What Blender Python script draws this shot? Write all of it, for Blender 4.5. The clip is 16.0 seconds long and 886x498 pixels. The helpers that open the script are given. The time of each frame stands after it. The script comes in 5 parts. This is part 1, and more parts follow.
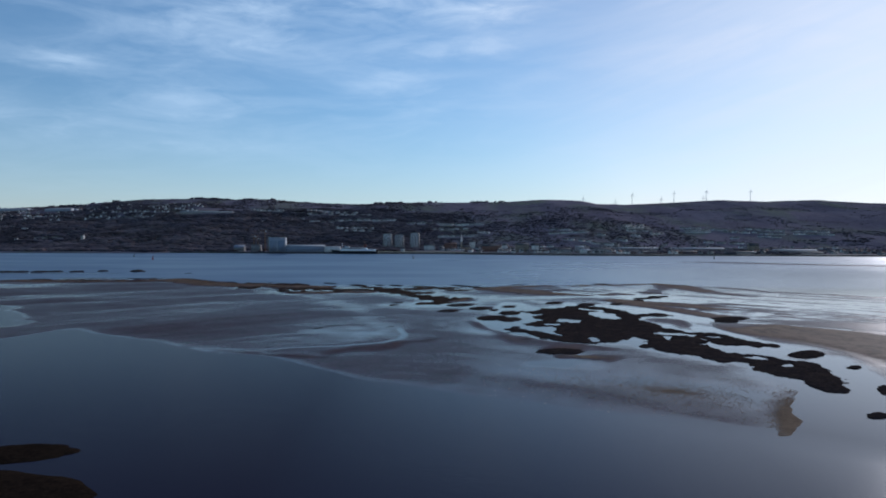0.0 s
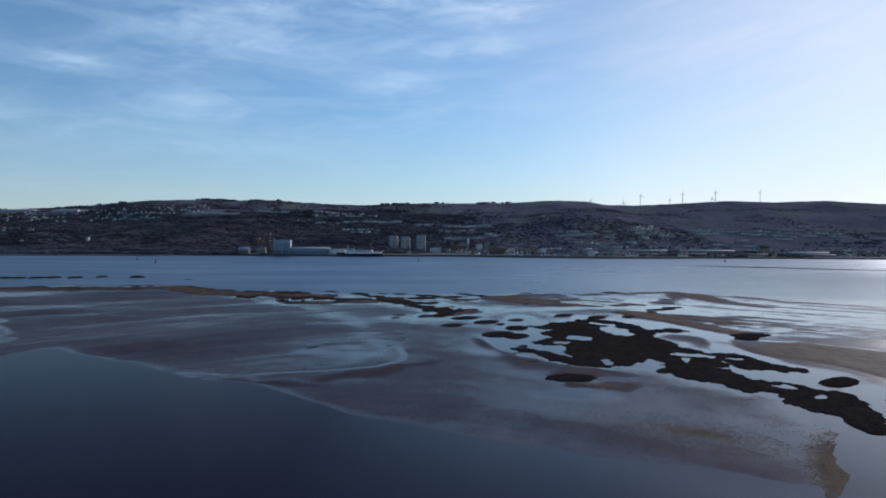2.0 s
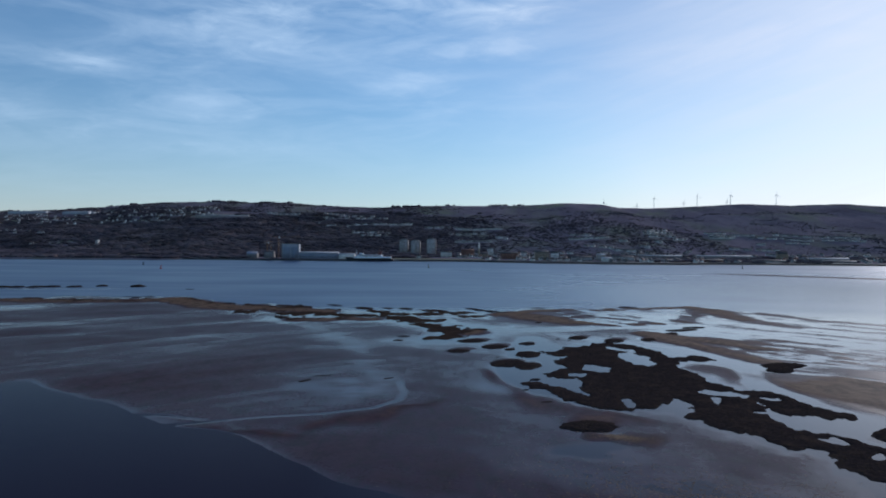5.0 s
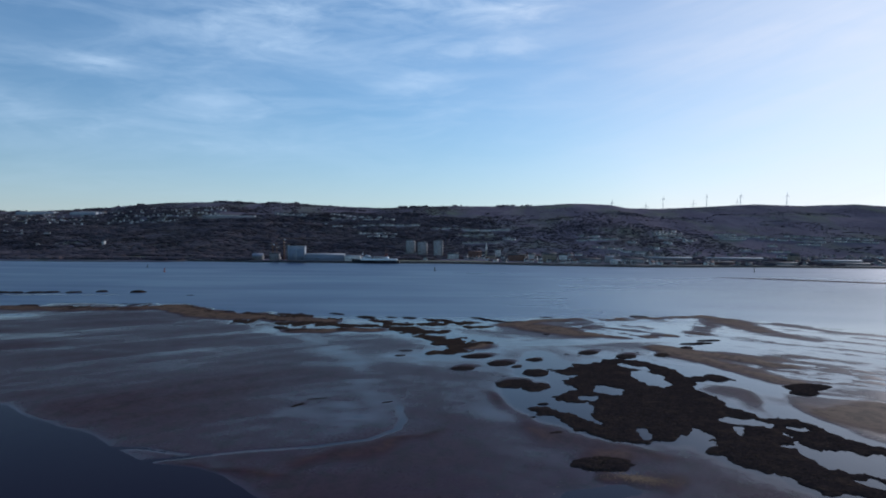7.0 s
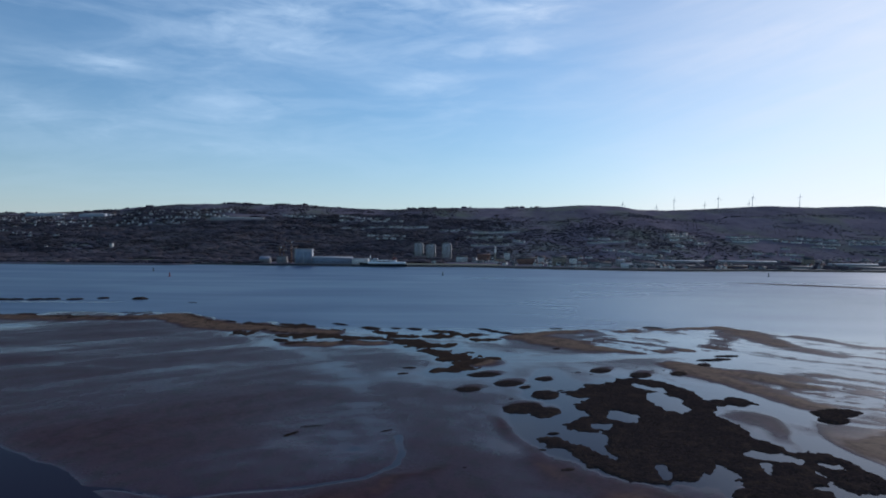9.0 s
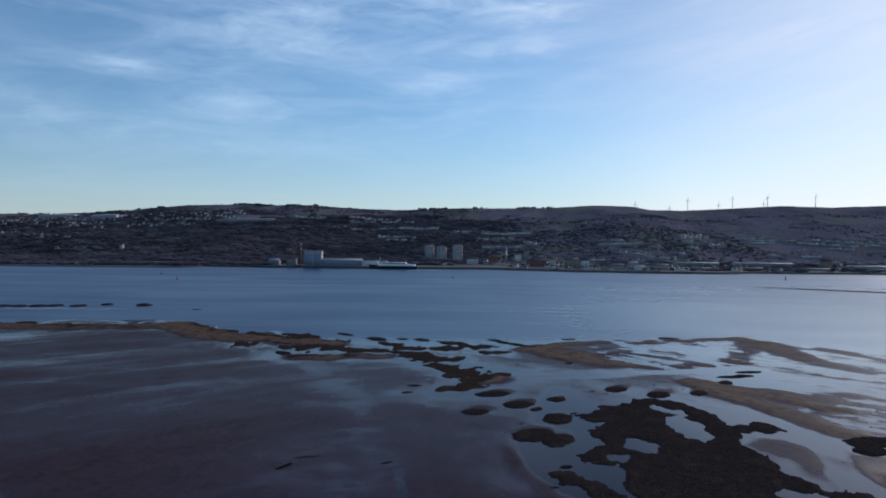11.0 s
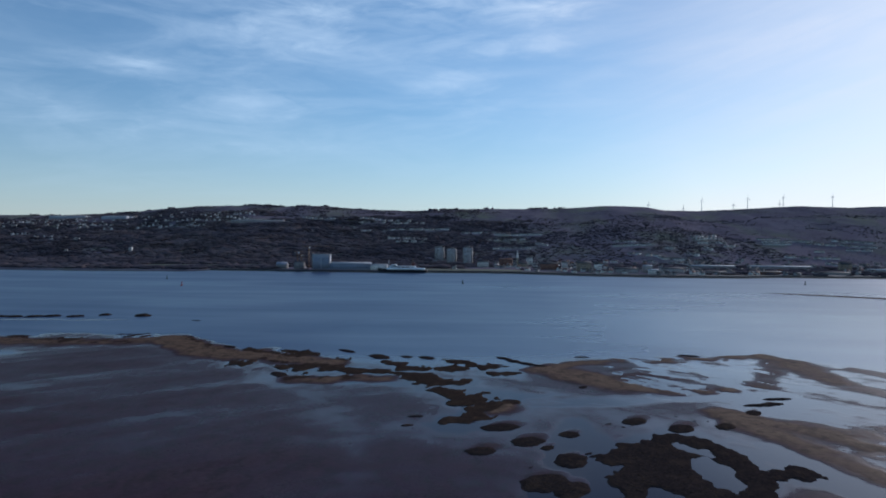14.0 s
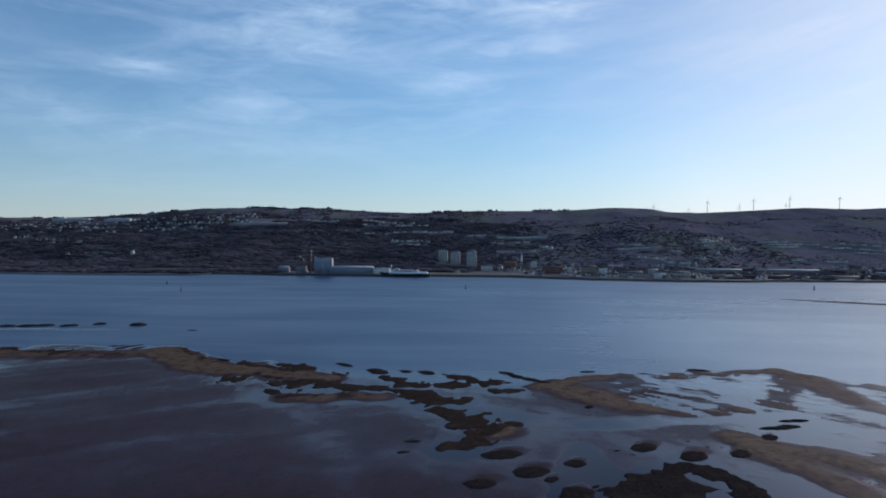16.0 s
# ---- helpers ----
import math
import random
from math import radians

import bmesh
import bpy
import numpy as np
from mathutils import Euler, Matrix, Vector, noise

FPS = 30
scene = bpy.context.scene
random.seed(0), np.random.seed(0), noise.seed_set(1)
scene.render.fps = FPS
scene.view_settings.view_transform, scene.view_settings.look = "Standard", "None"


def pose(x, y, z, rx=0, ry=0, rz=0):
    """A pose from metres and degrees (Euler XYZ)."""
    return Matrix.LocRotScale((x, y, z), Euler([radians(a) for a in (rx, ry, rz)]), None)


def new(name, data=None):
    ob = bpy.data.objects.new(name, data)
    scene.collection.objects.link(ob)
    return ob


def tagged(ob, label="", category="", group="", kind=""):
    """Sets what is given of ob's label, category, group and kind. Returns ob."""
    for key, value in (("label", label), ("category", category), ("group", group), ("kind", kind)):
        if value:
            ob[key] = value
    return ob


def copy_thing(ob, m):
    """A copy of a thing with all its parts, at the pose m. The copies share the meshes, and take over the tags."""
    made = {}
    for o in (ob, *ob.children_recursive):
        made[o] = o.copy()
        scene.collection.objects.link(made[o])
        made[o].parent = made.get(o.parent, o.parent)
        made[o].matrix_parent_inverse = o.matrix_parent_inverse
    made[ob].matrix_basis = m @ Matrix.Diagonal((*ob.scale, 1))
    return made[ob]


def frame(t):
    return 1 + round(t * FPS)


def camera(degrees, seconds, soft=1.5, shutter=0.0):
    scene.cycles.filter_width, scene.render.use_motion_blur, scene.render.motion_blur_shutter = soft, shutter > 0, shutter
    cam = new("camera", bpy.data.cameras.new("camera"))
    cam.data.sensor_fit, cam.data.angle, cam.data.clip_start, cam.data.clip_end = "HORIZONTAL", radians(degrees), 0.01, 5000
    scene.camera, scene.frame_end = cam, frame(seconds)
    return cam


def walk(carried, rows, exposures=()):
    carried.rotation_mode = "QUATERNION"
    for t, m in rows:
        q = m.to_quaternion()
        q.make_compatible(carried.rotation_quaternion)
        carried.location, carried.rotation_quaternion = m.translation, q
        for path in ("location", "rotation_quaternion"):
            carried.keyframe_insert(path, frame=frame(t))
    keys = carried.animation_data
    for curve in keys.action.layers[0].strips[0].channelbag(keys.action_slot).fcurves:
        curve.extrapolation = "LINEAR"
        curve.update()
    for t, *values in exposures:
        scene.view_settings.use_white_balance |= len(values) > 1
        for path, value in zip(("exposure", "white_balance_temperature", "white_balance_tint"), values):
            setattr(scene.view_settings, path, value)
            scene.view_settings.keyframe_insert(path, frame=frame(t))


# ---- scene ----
cam = camera(62.97, 16.0, soft=1.9)
# seconds, x, y, z in metres, yaw, pitch, roll in degrees: a drone that climbs and flies ahead
ROWS = [
    (0.0, 0.00, 0.00, 44.38, -0.001, -0.980, -0.244),
    (0.5, 0.50, 5.33, 45.92, 0.158, -1.011, -0.205),
    (1.0, 0.99, 10.53, 47.46, 0.278, -1.029, -0.203),
    (1.5, 1.47, 15.60, 49.00, 0.409, -1.014, -0.231),
    (2.0, 1.94, 20.57, 50.55, 0.558, -0.988, -0.252),
    (2.5, 2.40, 25.46, 52.10, 0.724, -0.947, -0.305),
    (3.0, 2.86, 30.28, 53.65, 0.889, -0.924, -0.329),
    (3.5, 3.31, 35.04, 55.21, 1.050, -0.903, -0.338),
    (4.0, 3.75, 39.77, 56.77, 1.195, -0.899, -0.378),
    (6.5, 5.88, 63.16, 64.56, 1.948, -0.968, -0.405),
    (7.0, 6.28, 67.85, 66.12, 2.100, -0.975, -0.427),
    (7.5, 6.68, 72.56, 67.68, 2.262, -0.963, -0.441),
    (8.0, 7.08, 77.29, 69.24, 2.434, -0.951, -0.464),
    (8.5, 7.47, 82.05, 70.81, 2.629, -0.912, -0.478),
    (9.0, 7.85, 86.83, 72.37, 2.840, -0.937, -0.459),
    (11.5, 9.68, 111.08, 80.22, 3.948, -1.009, -0.441),
    (12.0, 10.03, 115.97, 81.80, 4.120, -1.030, -0.471),
    (12.5, 10.38, 120.85, 83.38, 4.279, -1.028, -0.458),
    (13.0, 10.71, 125.73, 84.97, 4.408, -1.047, -0.397),
    (13.5, 11.04, 130.59, 86.57, 4.536, -1.066, -0.367),
    (14.0, 11.37, 135.42, 88.18, 4.667, -1.072, -0.353),
    (14.5, 11.68, 140.21, 89.80, 4.750, -1.055, -0.315),
    (15.0, 11.99, 144.94, 91.42, 4.873, -1.053, -0.317),
    (15.5, 12.30, 149.59, 93.06, 4.956, -1.025, -0.299),
    (16.0, 12.59, 154.16, 94.72, 5.010, -1.002, -0.293),
]
walk(cam, [(t, pose(x, y, z, 90 + pitch, roll, yaw)) for t, x, y, z, yaw, pitch, roll in ROWS],
     [(0.0, 0.03, 5650, 12), (16.0, 0.03, 5650, 12)])

# ---- sky, sun ----
SUN_AZIMUTH, SUN_HEIGHT = 37.0, 14.0      # degrees to the right of straight ahead, degrees above the horizon


def ramp(nt, source, stops):
    r = nt.nodes.new("ShaderNodeValToRGB")
    while len(r.color_ramp.elements) < len(stops):
        r.color_ramp.elements.new(0.5)
    for e, (p, c) in zip(r.color_ramp.elements, stops):
        e.position = p
        e.color = (c, c, c, 1) if isinstance(c, (int, float)) else (*c, 1)
    nt.links.new(source, r.inputs[0])
    return r.outputs[0]


def math_node(nt, op, a, b=0.0, c=0.0):
    n = nt.nodes.new("ShaderNodeMath")
    n.operation = op
    for i, v in enumerate((a, b, c)):
        if isinstance(v, (int, float)):
            n.inputs[i].default_value = v
        else:
            nt.links.new(v, n.inputs[i])
    return n.outputs[0]


def noise_node(nt, vector, scale, detail=4.0, rough=0.55, distort=0.0):
    n = nt.nodes.new("ShaderNodeTexNoise")
    n.inputs["Scale"].default_value = scale
    n.inputs["Detail"].default_value = detail
    n.inputs["Roughness"].default_value = rough
    n.inputs["Distortion"].default_value = distort
    nt.links.new(vector, n.inputs["Vector"])
    return n.outputs["Fac"]


def mapped(nt, vector, scale=(1, 1, 1), rot=(0, 0, 0), loc=(0, 0, 0)):
    m = nt.nodes.new("ShaderNodeMapping")
    m.inputs["Scale"].default_value = scale
    m.inputs["Rotation"].default_value = [radians(a) for a in rot]
    m.inputs["Location"].default_value = loc
    nt.links.new(vector, m.inputs["Vector"])
    return m.outputs[0]


def mix_color(nt, fac, a, b, blend="MIX"):
    m = nt.nodes.new("ShaderNodeMix")
    m.data_type, m.blend_type = "RGBA", blend
    for i, v in ((0, fac), (6, a), (7, b)):
        if isinstance(v, (int, float)):
            m.inputs[i].default_value = v
        elif isinstance(v, tuple):
            m.inputs[i].default_value = (*v, 1)
        else:
            nt.links.new(v, m.inputs[i])
    return m.outputs[2]


world = bpy.data.worlds.new("winter_sky")
world.use_nodes = True
scene.world = world
nt = world.node_tree
nt.nodes.clear()
sky = nt.nodes.new("ShaderNodeTexSky")
sky.sky_type, sky.sun_disc = "NISHITA", False
sky.sun_elevation, sky.sun_rotation = radians(SUN_HEIGHT), radians(SUN_AZIMUTH)
sky.air_density, sky.dust_density, sky.ozone_density, sky.altitude = 0.95, 0.15, 2.8, 50
direction = nt.nodes.new("ShaderNodeTexCoord").outputs["Generated"]
split = nt.nodes.new("ShaderNodeSeparateXYZ")
nt.links.new(direction, split.inputs[0])
up = math_node(nt, "MAXIMUM", split.outputs[2], 0.0)
flat = math_node(nt, "ADD", up, 0.12)
join = nt.nodes.new("ShaderNodeCombineXYZ")
nt.links.new(math_node(nt, "DIVIDE", split.outputs[0], flat), join.inputs[0])
nt.links.new(math_node(nt, "DIVIDE", split.outputs[1], flat), join.inputs[1])
plane = join.outputs[0]
# thin cirrus: broad veils, combed streaks, and the wisps that hang over the far shore
veil = ramp(nt, noise_node(nt, mapped(nt, plane, (0.50, 0.62, 1), (0, 0, 10), (3.1, 0.6, 0)), 1.0, 6, 0.6, 0.6), [(0.42, 0.0), (0.72, 1.0)])
comb = ramp(nt, noise_node(nt, mapped(nt, plane, (1.3, 2.0, 1), (0, 0, 35), (2.3, 5.4, 0)), 1.0, 7, 0.62, 0.9), [(0.36, 0.0), (0.72, 1.0)])
azimuth = math_node(nt, "MULTIPLY", math_node(nt, "ARCTAN2", split.outputs[0], split.outputs[1]), 180 / math.pi)
height = math_node(nt, "MULTIPLY", math_node(nt, "ARCSINE", split.outputs[2]), 180 / math.pi)
warp = math_node(nt, "SUBTRACT", noise_node(nt, mapped(nt, direction, (14, 14, 40)), 1.0, 4, 0.6), 0.5)
high_bent = math_node(nt, "ADD", height, math_node(nt, "MULTIPLY", warp, 2.4))
fray = ramp(nt, noise_node(nt, mapped(nt, direction, (13, 13, 52), (0, 8, 0)), 1.0, 5, 0.6, 0.8), [(0.30, 0.22), (0.66, 1.0)])
# degrees to the right, degrees up, half length, half height, slope, weight
WISPS = [(-5.0, 18.0, 9.0, 1.9, 0.05, 0.42), (4.0, 17.6, 3.2, 1.1, 0.10, 0.40), (1.2, 14.6, 4.0, 0.55, 0.06, 0.40),
         (-4.4, 11.9, 3.2, 0.7, 0.10, 0.30), (-27.3, 12.0, 1.6, 0.5, 0.05, 0.36), (-30.5, 12.2, 3.0, 0.4, 0.03, 0.18),
         (-18.5, 15.6, 5.5, 2.2, 0.05, 0.34), (-13.5, 14.2, 3.0, 0.5, 0.0, 0.24), (-27.0, 7.6, 2.6, 0.35, 0.02, 0.20),
         (-33.5, 8.6, 3.2, 1.2, -0.10, 0.26), (-19.5, 9.6, 4.5, 1.3, 0.02, 0.28), (-18.0, 6.8, 5.0, 0.35, 0.02, 0.16), (-25.0, 18.6, 6.0, 0.9, 0.03, 0.25)]
wisp = 0.0
for az0, el0, wide, tall, slope, weight in WISPS:
    du = math_node(nt, "SUBTRACT", azimuth, az0)
    dv = math_node(nt, "SUBTRACT", high_bent, math_node(nt, "MULTIPLY_ADD", du, slope, el0))
    du, dv = math_node(nt, "MULTIPLY", du, 1 / wide), math_node(nt, "MULTIPLY", dv, 1 / tall)
    r2 = math_node(nt, "ADD", math_node(nt, "MULTIPLY", du, du), math_node(nt, "MULTIPLY", dv, dv))
    wisp = math_node(nt, "MULTIPLY_ADD", math_node(nt, "EXPONENT", math_node(nt, "MULTIPLY", r2, -0.7)), weight, wisp)
wisp = math_node(nt, "MULTIPLY", wisp, fray)
# combed plumes over the western half
plume_at = nt.nodes.new("ShaderNodeCombineXYZ")
nt.links.new(math_node(nt, "MULTIPLY", azimuth, 0.085), plume_at.inputs[0])
nt.links.new(math_node(nt, "MULTIPLY", math_node(nt, "MULTIPLY_ADD", azimuth, -0.05, height), 0.36), plume_at.inputs[1])
plume = ramp(nt, noise_node(nt, mapped(nt, plume_at.outputs[0], (1, 1, 1), (0, 0, 0), (4.4, 2.1, 0)), 1.0, 7, 0.62, 1.1), [(0.44, 0.0), (0.74, 1.0)])
western = ramp(nt, math_node(nt, "MULTIPLY_ADD", azimuth, 1 / 80, 0.5), [(0.46, 1.0), (0.64, 0.15)])
plume = math_node(nt, "MULTIPLY", math_node(nt, "MULTIPLY", plume, western), math_node(nt, "MULTIPLY", ramp(nt, up, [(0.03, 0.0), (0.16, 1.0)]), 0.20))
wisp = math_node(nt, "ADD", wisp, plume)
# long streaks rise to the right, away from the low sun
rake = math_node(nt, "SUBTRACT", height, math_node(nt, "MULTIPLY", azimuth, 0.30))
rake_at = nt.nodes.new("ShaderNodeCombineXYZ")
nt.links.new(math_node(nt, "MULTIPLY", rake, 0.42), rake_at.inputs[0])
nt.links.new(math_node(nt, "MULTIPLY", azimuth, 0.035), rake_at.inputs[1])
streaks = ramp(nt, noise_node(nt, rake_at.outputs[0], 1.0, 4, 0.6, 0.3), [(0.40, 0.0), (0.66, 1.0)])
eastern = ramp(nt, math_node(nt, "MULTIPLY_ADD", azimuth, 1 / 60, 0.5), [(0.52, 0.0), (0.80, 1.0)])
streaks = math_node(nt, "MULTIPLY", math_node(nt, "MULTIPLY", streaks, eastern), 0.14)
cloud = math_node(nt, "MULTIPLY_ADD", veil, 0.05, math_node(nt, "MULTIPLY", math_node(nt, "MULTIPLY", veil, comb), 0.22))
cloud = math_node(nt, "MULTIPLY", cloud, ramp(nt, up, [(0.08, 0.35), (0.22, 1.0)]))
cloud = math_node(nt, "ADD", cloud, math_node(nt, "ADD", wisp, streaks))
# the veil scatters the sun forward: it is whiter and denser to the eye near the sun
sun_way = Vector((math.sin(radians(SUN_AZIMUTH)) * math.cos(radians(SUN_HEIGHT)), math.cos(radians(SUN_AZIMUTH)) * math.cos(radians(SUN_HEIGHT)), math.sin(radians(SUN_HEIGHT))))
facing = nt.nodes.new("ShaderNodeVectorMath")
facing.operation = "DOT_PRODUCT"
nt.links.new(direction, facing.inputs[0])
facing.inputs[1].default_value = sun_way
glow = math_node(nt, "POWER", math_node(nt, "MAXIMUM", facing.outputs["Value"], 0.0), 13.0)
cover = math_node(nt, "MINIMUM", math_node(nt, "ADD", cloud, math_node(nt, "MULTIPLY", glow, 0.62)), 1.0)
# pale winter haze low over the horizon
haze = math_node(nt, "MULTIPLY", math_node(nt, "POWER", math_node(nt, "SUBTRACT", 1.0, up), 10.0), math_node(nt, "MULTIPLY_ADD", facing.outputs["Value"], 0.32, math_node(nt, "MULTIPLY_ADD", glow, 0.26, 0.40)))
clear = mix_color(nt, 1.0, sky.outputs[0], (0.84, 1.0, 1.03), "MULTIPLY")
hazy = mix_color(nt, haze, clear, mix_color(nt, ramp(nt, glow, [(0.0, 0.0), (0.30, 1.0)]), (5.9, 5.7, 6.1), (9.4, 8.1, 7.8)))
veiled = mix_color(nt, cover, hazy, mix_color(nt, ramp(nt, glow, [(0.0, 0.0), (0.28, 1.0)]), (6.8, 8.1, 9.0), (8.4, 8.25, 8.3)))
back = nt.nodes.new("ShaderNodeBackground")
back.inputs["Strength"].default_value = 0.10
nt.links.new(veiled, back.inputs["Color"])
nt.links.new(back.outputs[0], nt.nodes.new("ShaderNodeOutputWorld").inputs["Surface"])

sun_lamp = new("sun", bpy.data.lights.new("sun", "SUN"))
sun_lamp.data.energy, sun_lamp.data.angle, sun_lamp.data.color = 2.2, radians(3.0), (1.0, 0.91, 0.84)
sun_lamp.matrix_world = Matrix.Translation(sun_way * 300 + Vector((0, 0, 200))) @ sun_way.to_track_quat("Z", "Y").to_matrix().to_4x4()

# ---- materials ----
def material(name, build, rough=0.6, metal=0.0):
    """A Principled material; build(nt, bsdf, position) adds its nodes."""
    m = bpy.data.materials.new(name)
    m.use_nodes = True
    tree = m.node_tree
    bsdf = tree.nodes["Principled BSDF"]
    bsdf.inputs["Roughness"].default_value, bsdf.inputs["Metallic"].default_value = rough, metal
    place = tree.nodes.new("ShaderNodeNewGeometry").outputs["Position"]
    build(tree, bsdf, place)
    return m


def bump(tree, bsdf, height, strength, distance):
    b = tree.nodes.new("ShaderNodeBump")
    b.inputs["Strength"].default_value, b.inputs["Distance"].default_value = strength, distance
    tree.links.new(height, b.inputs["Height"])
    tree.links.new(b.outputs[0], bsdf.inputs["Normal"])


def weathered(name, color, rough=0.6, metal=0.0, grain=0.6, stain=0.25, vary=0.0, gloss=0.5):
    """Painted, rendered or stone surface: stains at two sizes; vary shifts the tone from thing to thing."""
    def build(tree, bsdf, place):
        big = noise_node(tree, place, 0.12, 4, 0.6)
        small = noise_node(tree, place, grain, 3, 0.6)
        low = tuple(c * (1 - stain) for c in color)
        high = tuple(min(c * (1 + stain * 0.5), 1) for c in color)
        col = mix_color(tree, ramp(tree, big, [(0.3, 0.0), (0.7, 1.0)]), low, high)
        col = mix_color(tree, ramp(tree, small, [(0.35, 0.0), (0.7, 0.35)]), col, low)
        if vary:
            info = tree.nodes.new("ShaderNodeObjectInfo")
            tone = ramp(tree, info.outputs["Random"], [(0.0, 1 - vary), (1.0, 1.0)])
            col = mix_color(tree, 1.0, col, tone, "MULTIPLY")
        tree.links.new(col, bsdf.inputs["Base Color"])
        bsdf.inputs["Specular IOR Level"].default_value = gloss
        bump(tree, bsdf, small, 0.2, 0.05)
    return material(name, build, rough, metal)


def clamp01(tree, v):
    return math_node(tree, "MINIMUM", math_node(tree, "MAXIMUM", v, 0.0), 1.0)


def water_build(tree, bsdf, place):
    split = tree.nodes.new("ShaderNodeSeparateXYZ")
    tree.links.new(place, split.inputs[0])
    # the channel and the lagoon are ruffled by wind, the pools between them lie still
    channel = clamp01(tree, math_node(tree, "MULTIPLY", math_node(tree, "SUBTRACT", split.outputs[1], 600.0), 1 / 70.0))
    shore_line = math_node(tree, "ADD", split.outputs[1], math_node(tree, "MULTIPLY", split.outputs[0], 0.85))
    lagoon = clamp01(tree, math_node(tree, "MULTIPLY", math_node(tree, "SUBTRACT", 236.0, shore_line), 1 / 22.0))
    # IOR climbs eastwards: the stronger reflection stands in for sun glitter
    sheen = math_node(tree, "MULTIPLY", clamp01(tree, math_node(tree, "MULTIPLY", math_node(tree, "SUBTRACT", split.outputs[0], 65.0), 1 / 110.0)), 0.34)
    # IOR cut towards the west of the lagoon, to dim its sky reflection
    lagoon_dim = math_node(tree, "MULTIPLY", lagoon, clamp01(tree, math_node(tree, "SUBTRACT", 0.72, math_node(tree, "MULTIPLY", split.outputs[0], 1 / 120.0))))
    tree.links.new(math_node(tree, "ADD", math_node(tree, "SUBTRACT", math_node(tree, "ADD", 1.125, math_node(tree, "MULTIPLY", channel, 0.185)), math_node(tree, "ADD", math_node(tree, "MULTIPLY", lagoon_dim, 0.186), math_node(tree, "MULTIPLY", lagoon, -0.115))), sheen), bsdf.inputs["IOR"])
    streak = noise_node(tree, mapped(tree, place, (0.0022, 0.012, 1), (0, 0, 8)), 1.0, 5, 0.6, 0.4)
    patch = noise_node(tree, mapped(tree, place, (0.0035, 0.004, 1)), 1.0, 4, 0.55, 0.5)
    gusts = ramp(tree, math_node(tree, "ADD", math_node(tree, "MULTIPLY", streak, 0.55), math_node(tree, "MULTIPLY", patch, 0.45)), [(0.36, 0.66), (0.62, 1.04)])
    # the wind drops towards the east, most of all on this side of the channel
    lee = clamp01(tree, math_node(tree, "MULTIPLY", math_node(tree, "ADD", split.outputs[0], 150.0), 1 / 560.0))
    far = clamp01(tree, math_node(tree, "MULTIPLY", math_node(tree, "SUBTRACT", split.outputs[1], 850.0), 1 / 700.0))
    calm = math_node(tree, "MULTIPLY", lee, math_node(tree, "SUBTRACT", 0.70, math_node(tree, "MULTIPLY", far, 0.70)))
    gusts = math_node(tree, "MULTIPLY", gusts, math_node(tree, "SUBTRACT", 1.0, calm))
    ruffle = math_node(tree, "ADD", math_node(tree, "MULTIPLY", channel, math_node(tree, "MULTIPLY", gusts, 0.29)), math_node(tree, "MULTIPLY", lagoon, 0.07))
    tree.links.new(math_node(tree, "ADD", ruffle, 0.09), bsdf.inputs["Roughness"])
    tree.links.new(mix_color(tree, channel, (0.020, 0.015, 0.030), (0.016, 0.037, 0.106)), bsdf.inputs["Base Color"])
    waves = noise_node(tree, mapped(tree, place, (0.55, 0.95, 1), (0, 0, 12)), 1.0, 4, 0.7)
    b = tree.nodes.new("ShaderNodeBump")
    b.inputs["Distance"].default_value = 0.10
    tree.links.new(math_node(tree, "MULTIPLY", lagoon, 0.30), b.inputs["Strength"])
    tree.links.new(waves, b.inputs["Height"])
    tree.links.new(b.outputs[0], bsdf.inputs["Normal"])


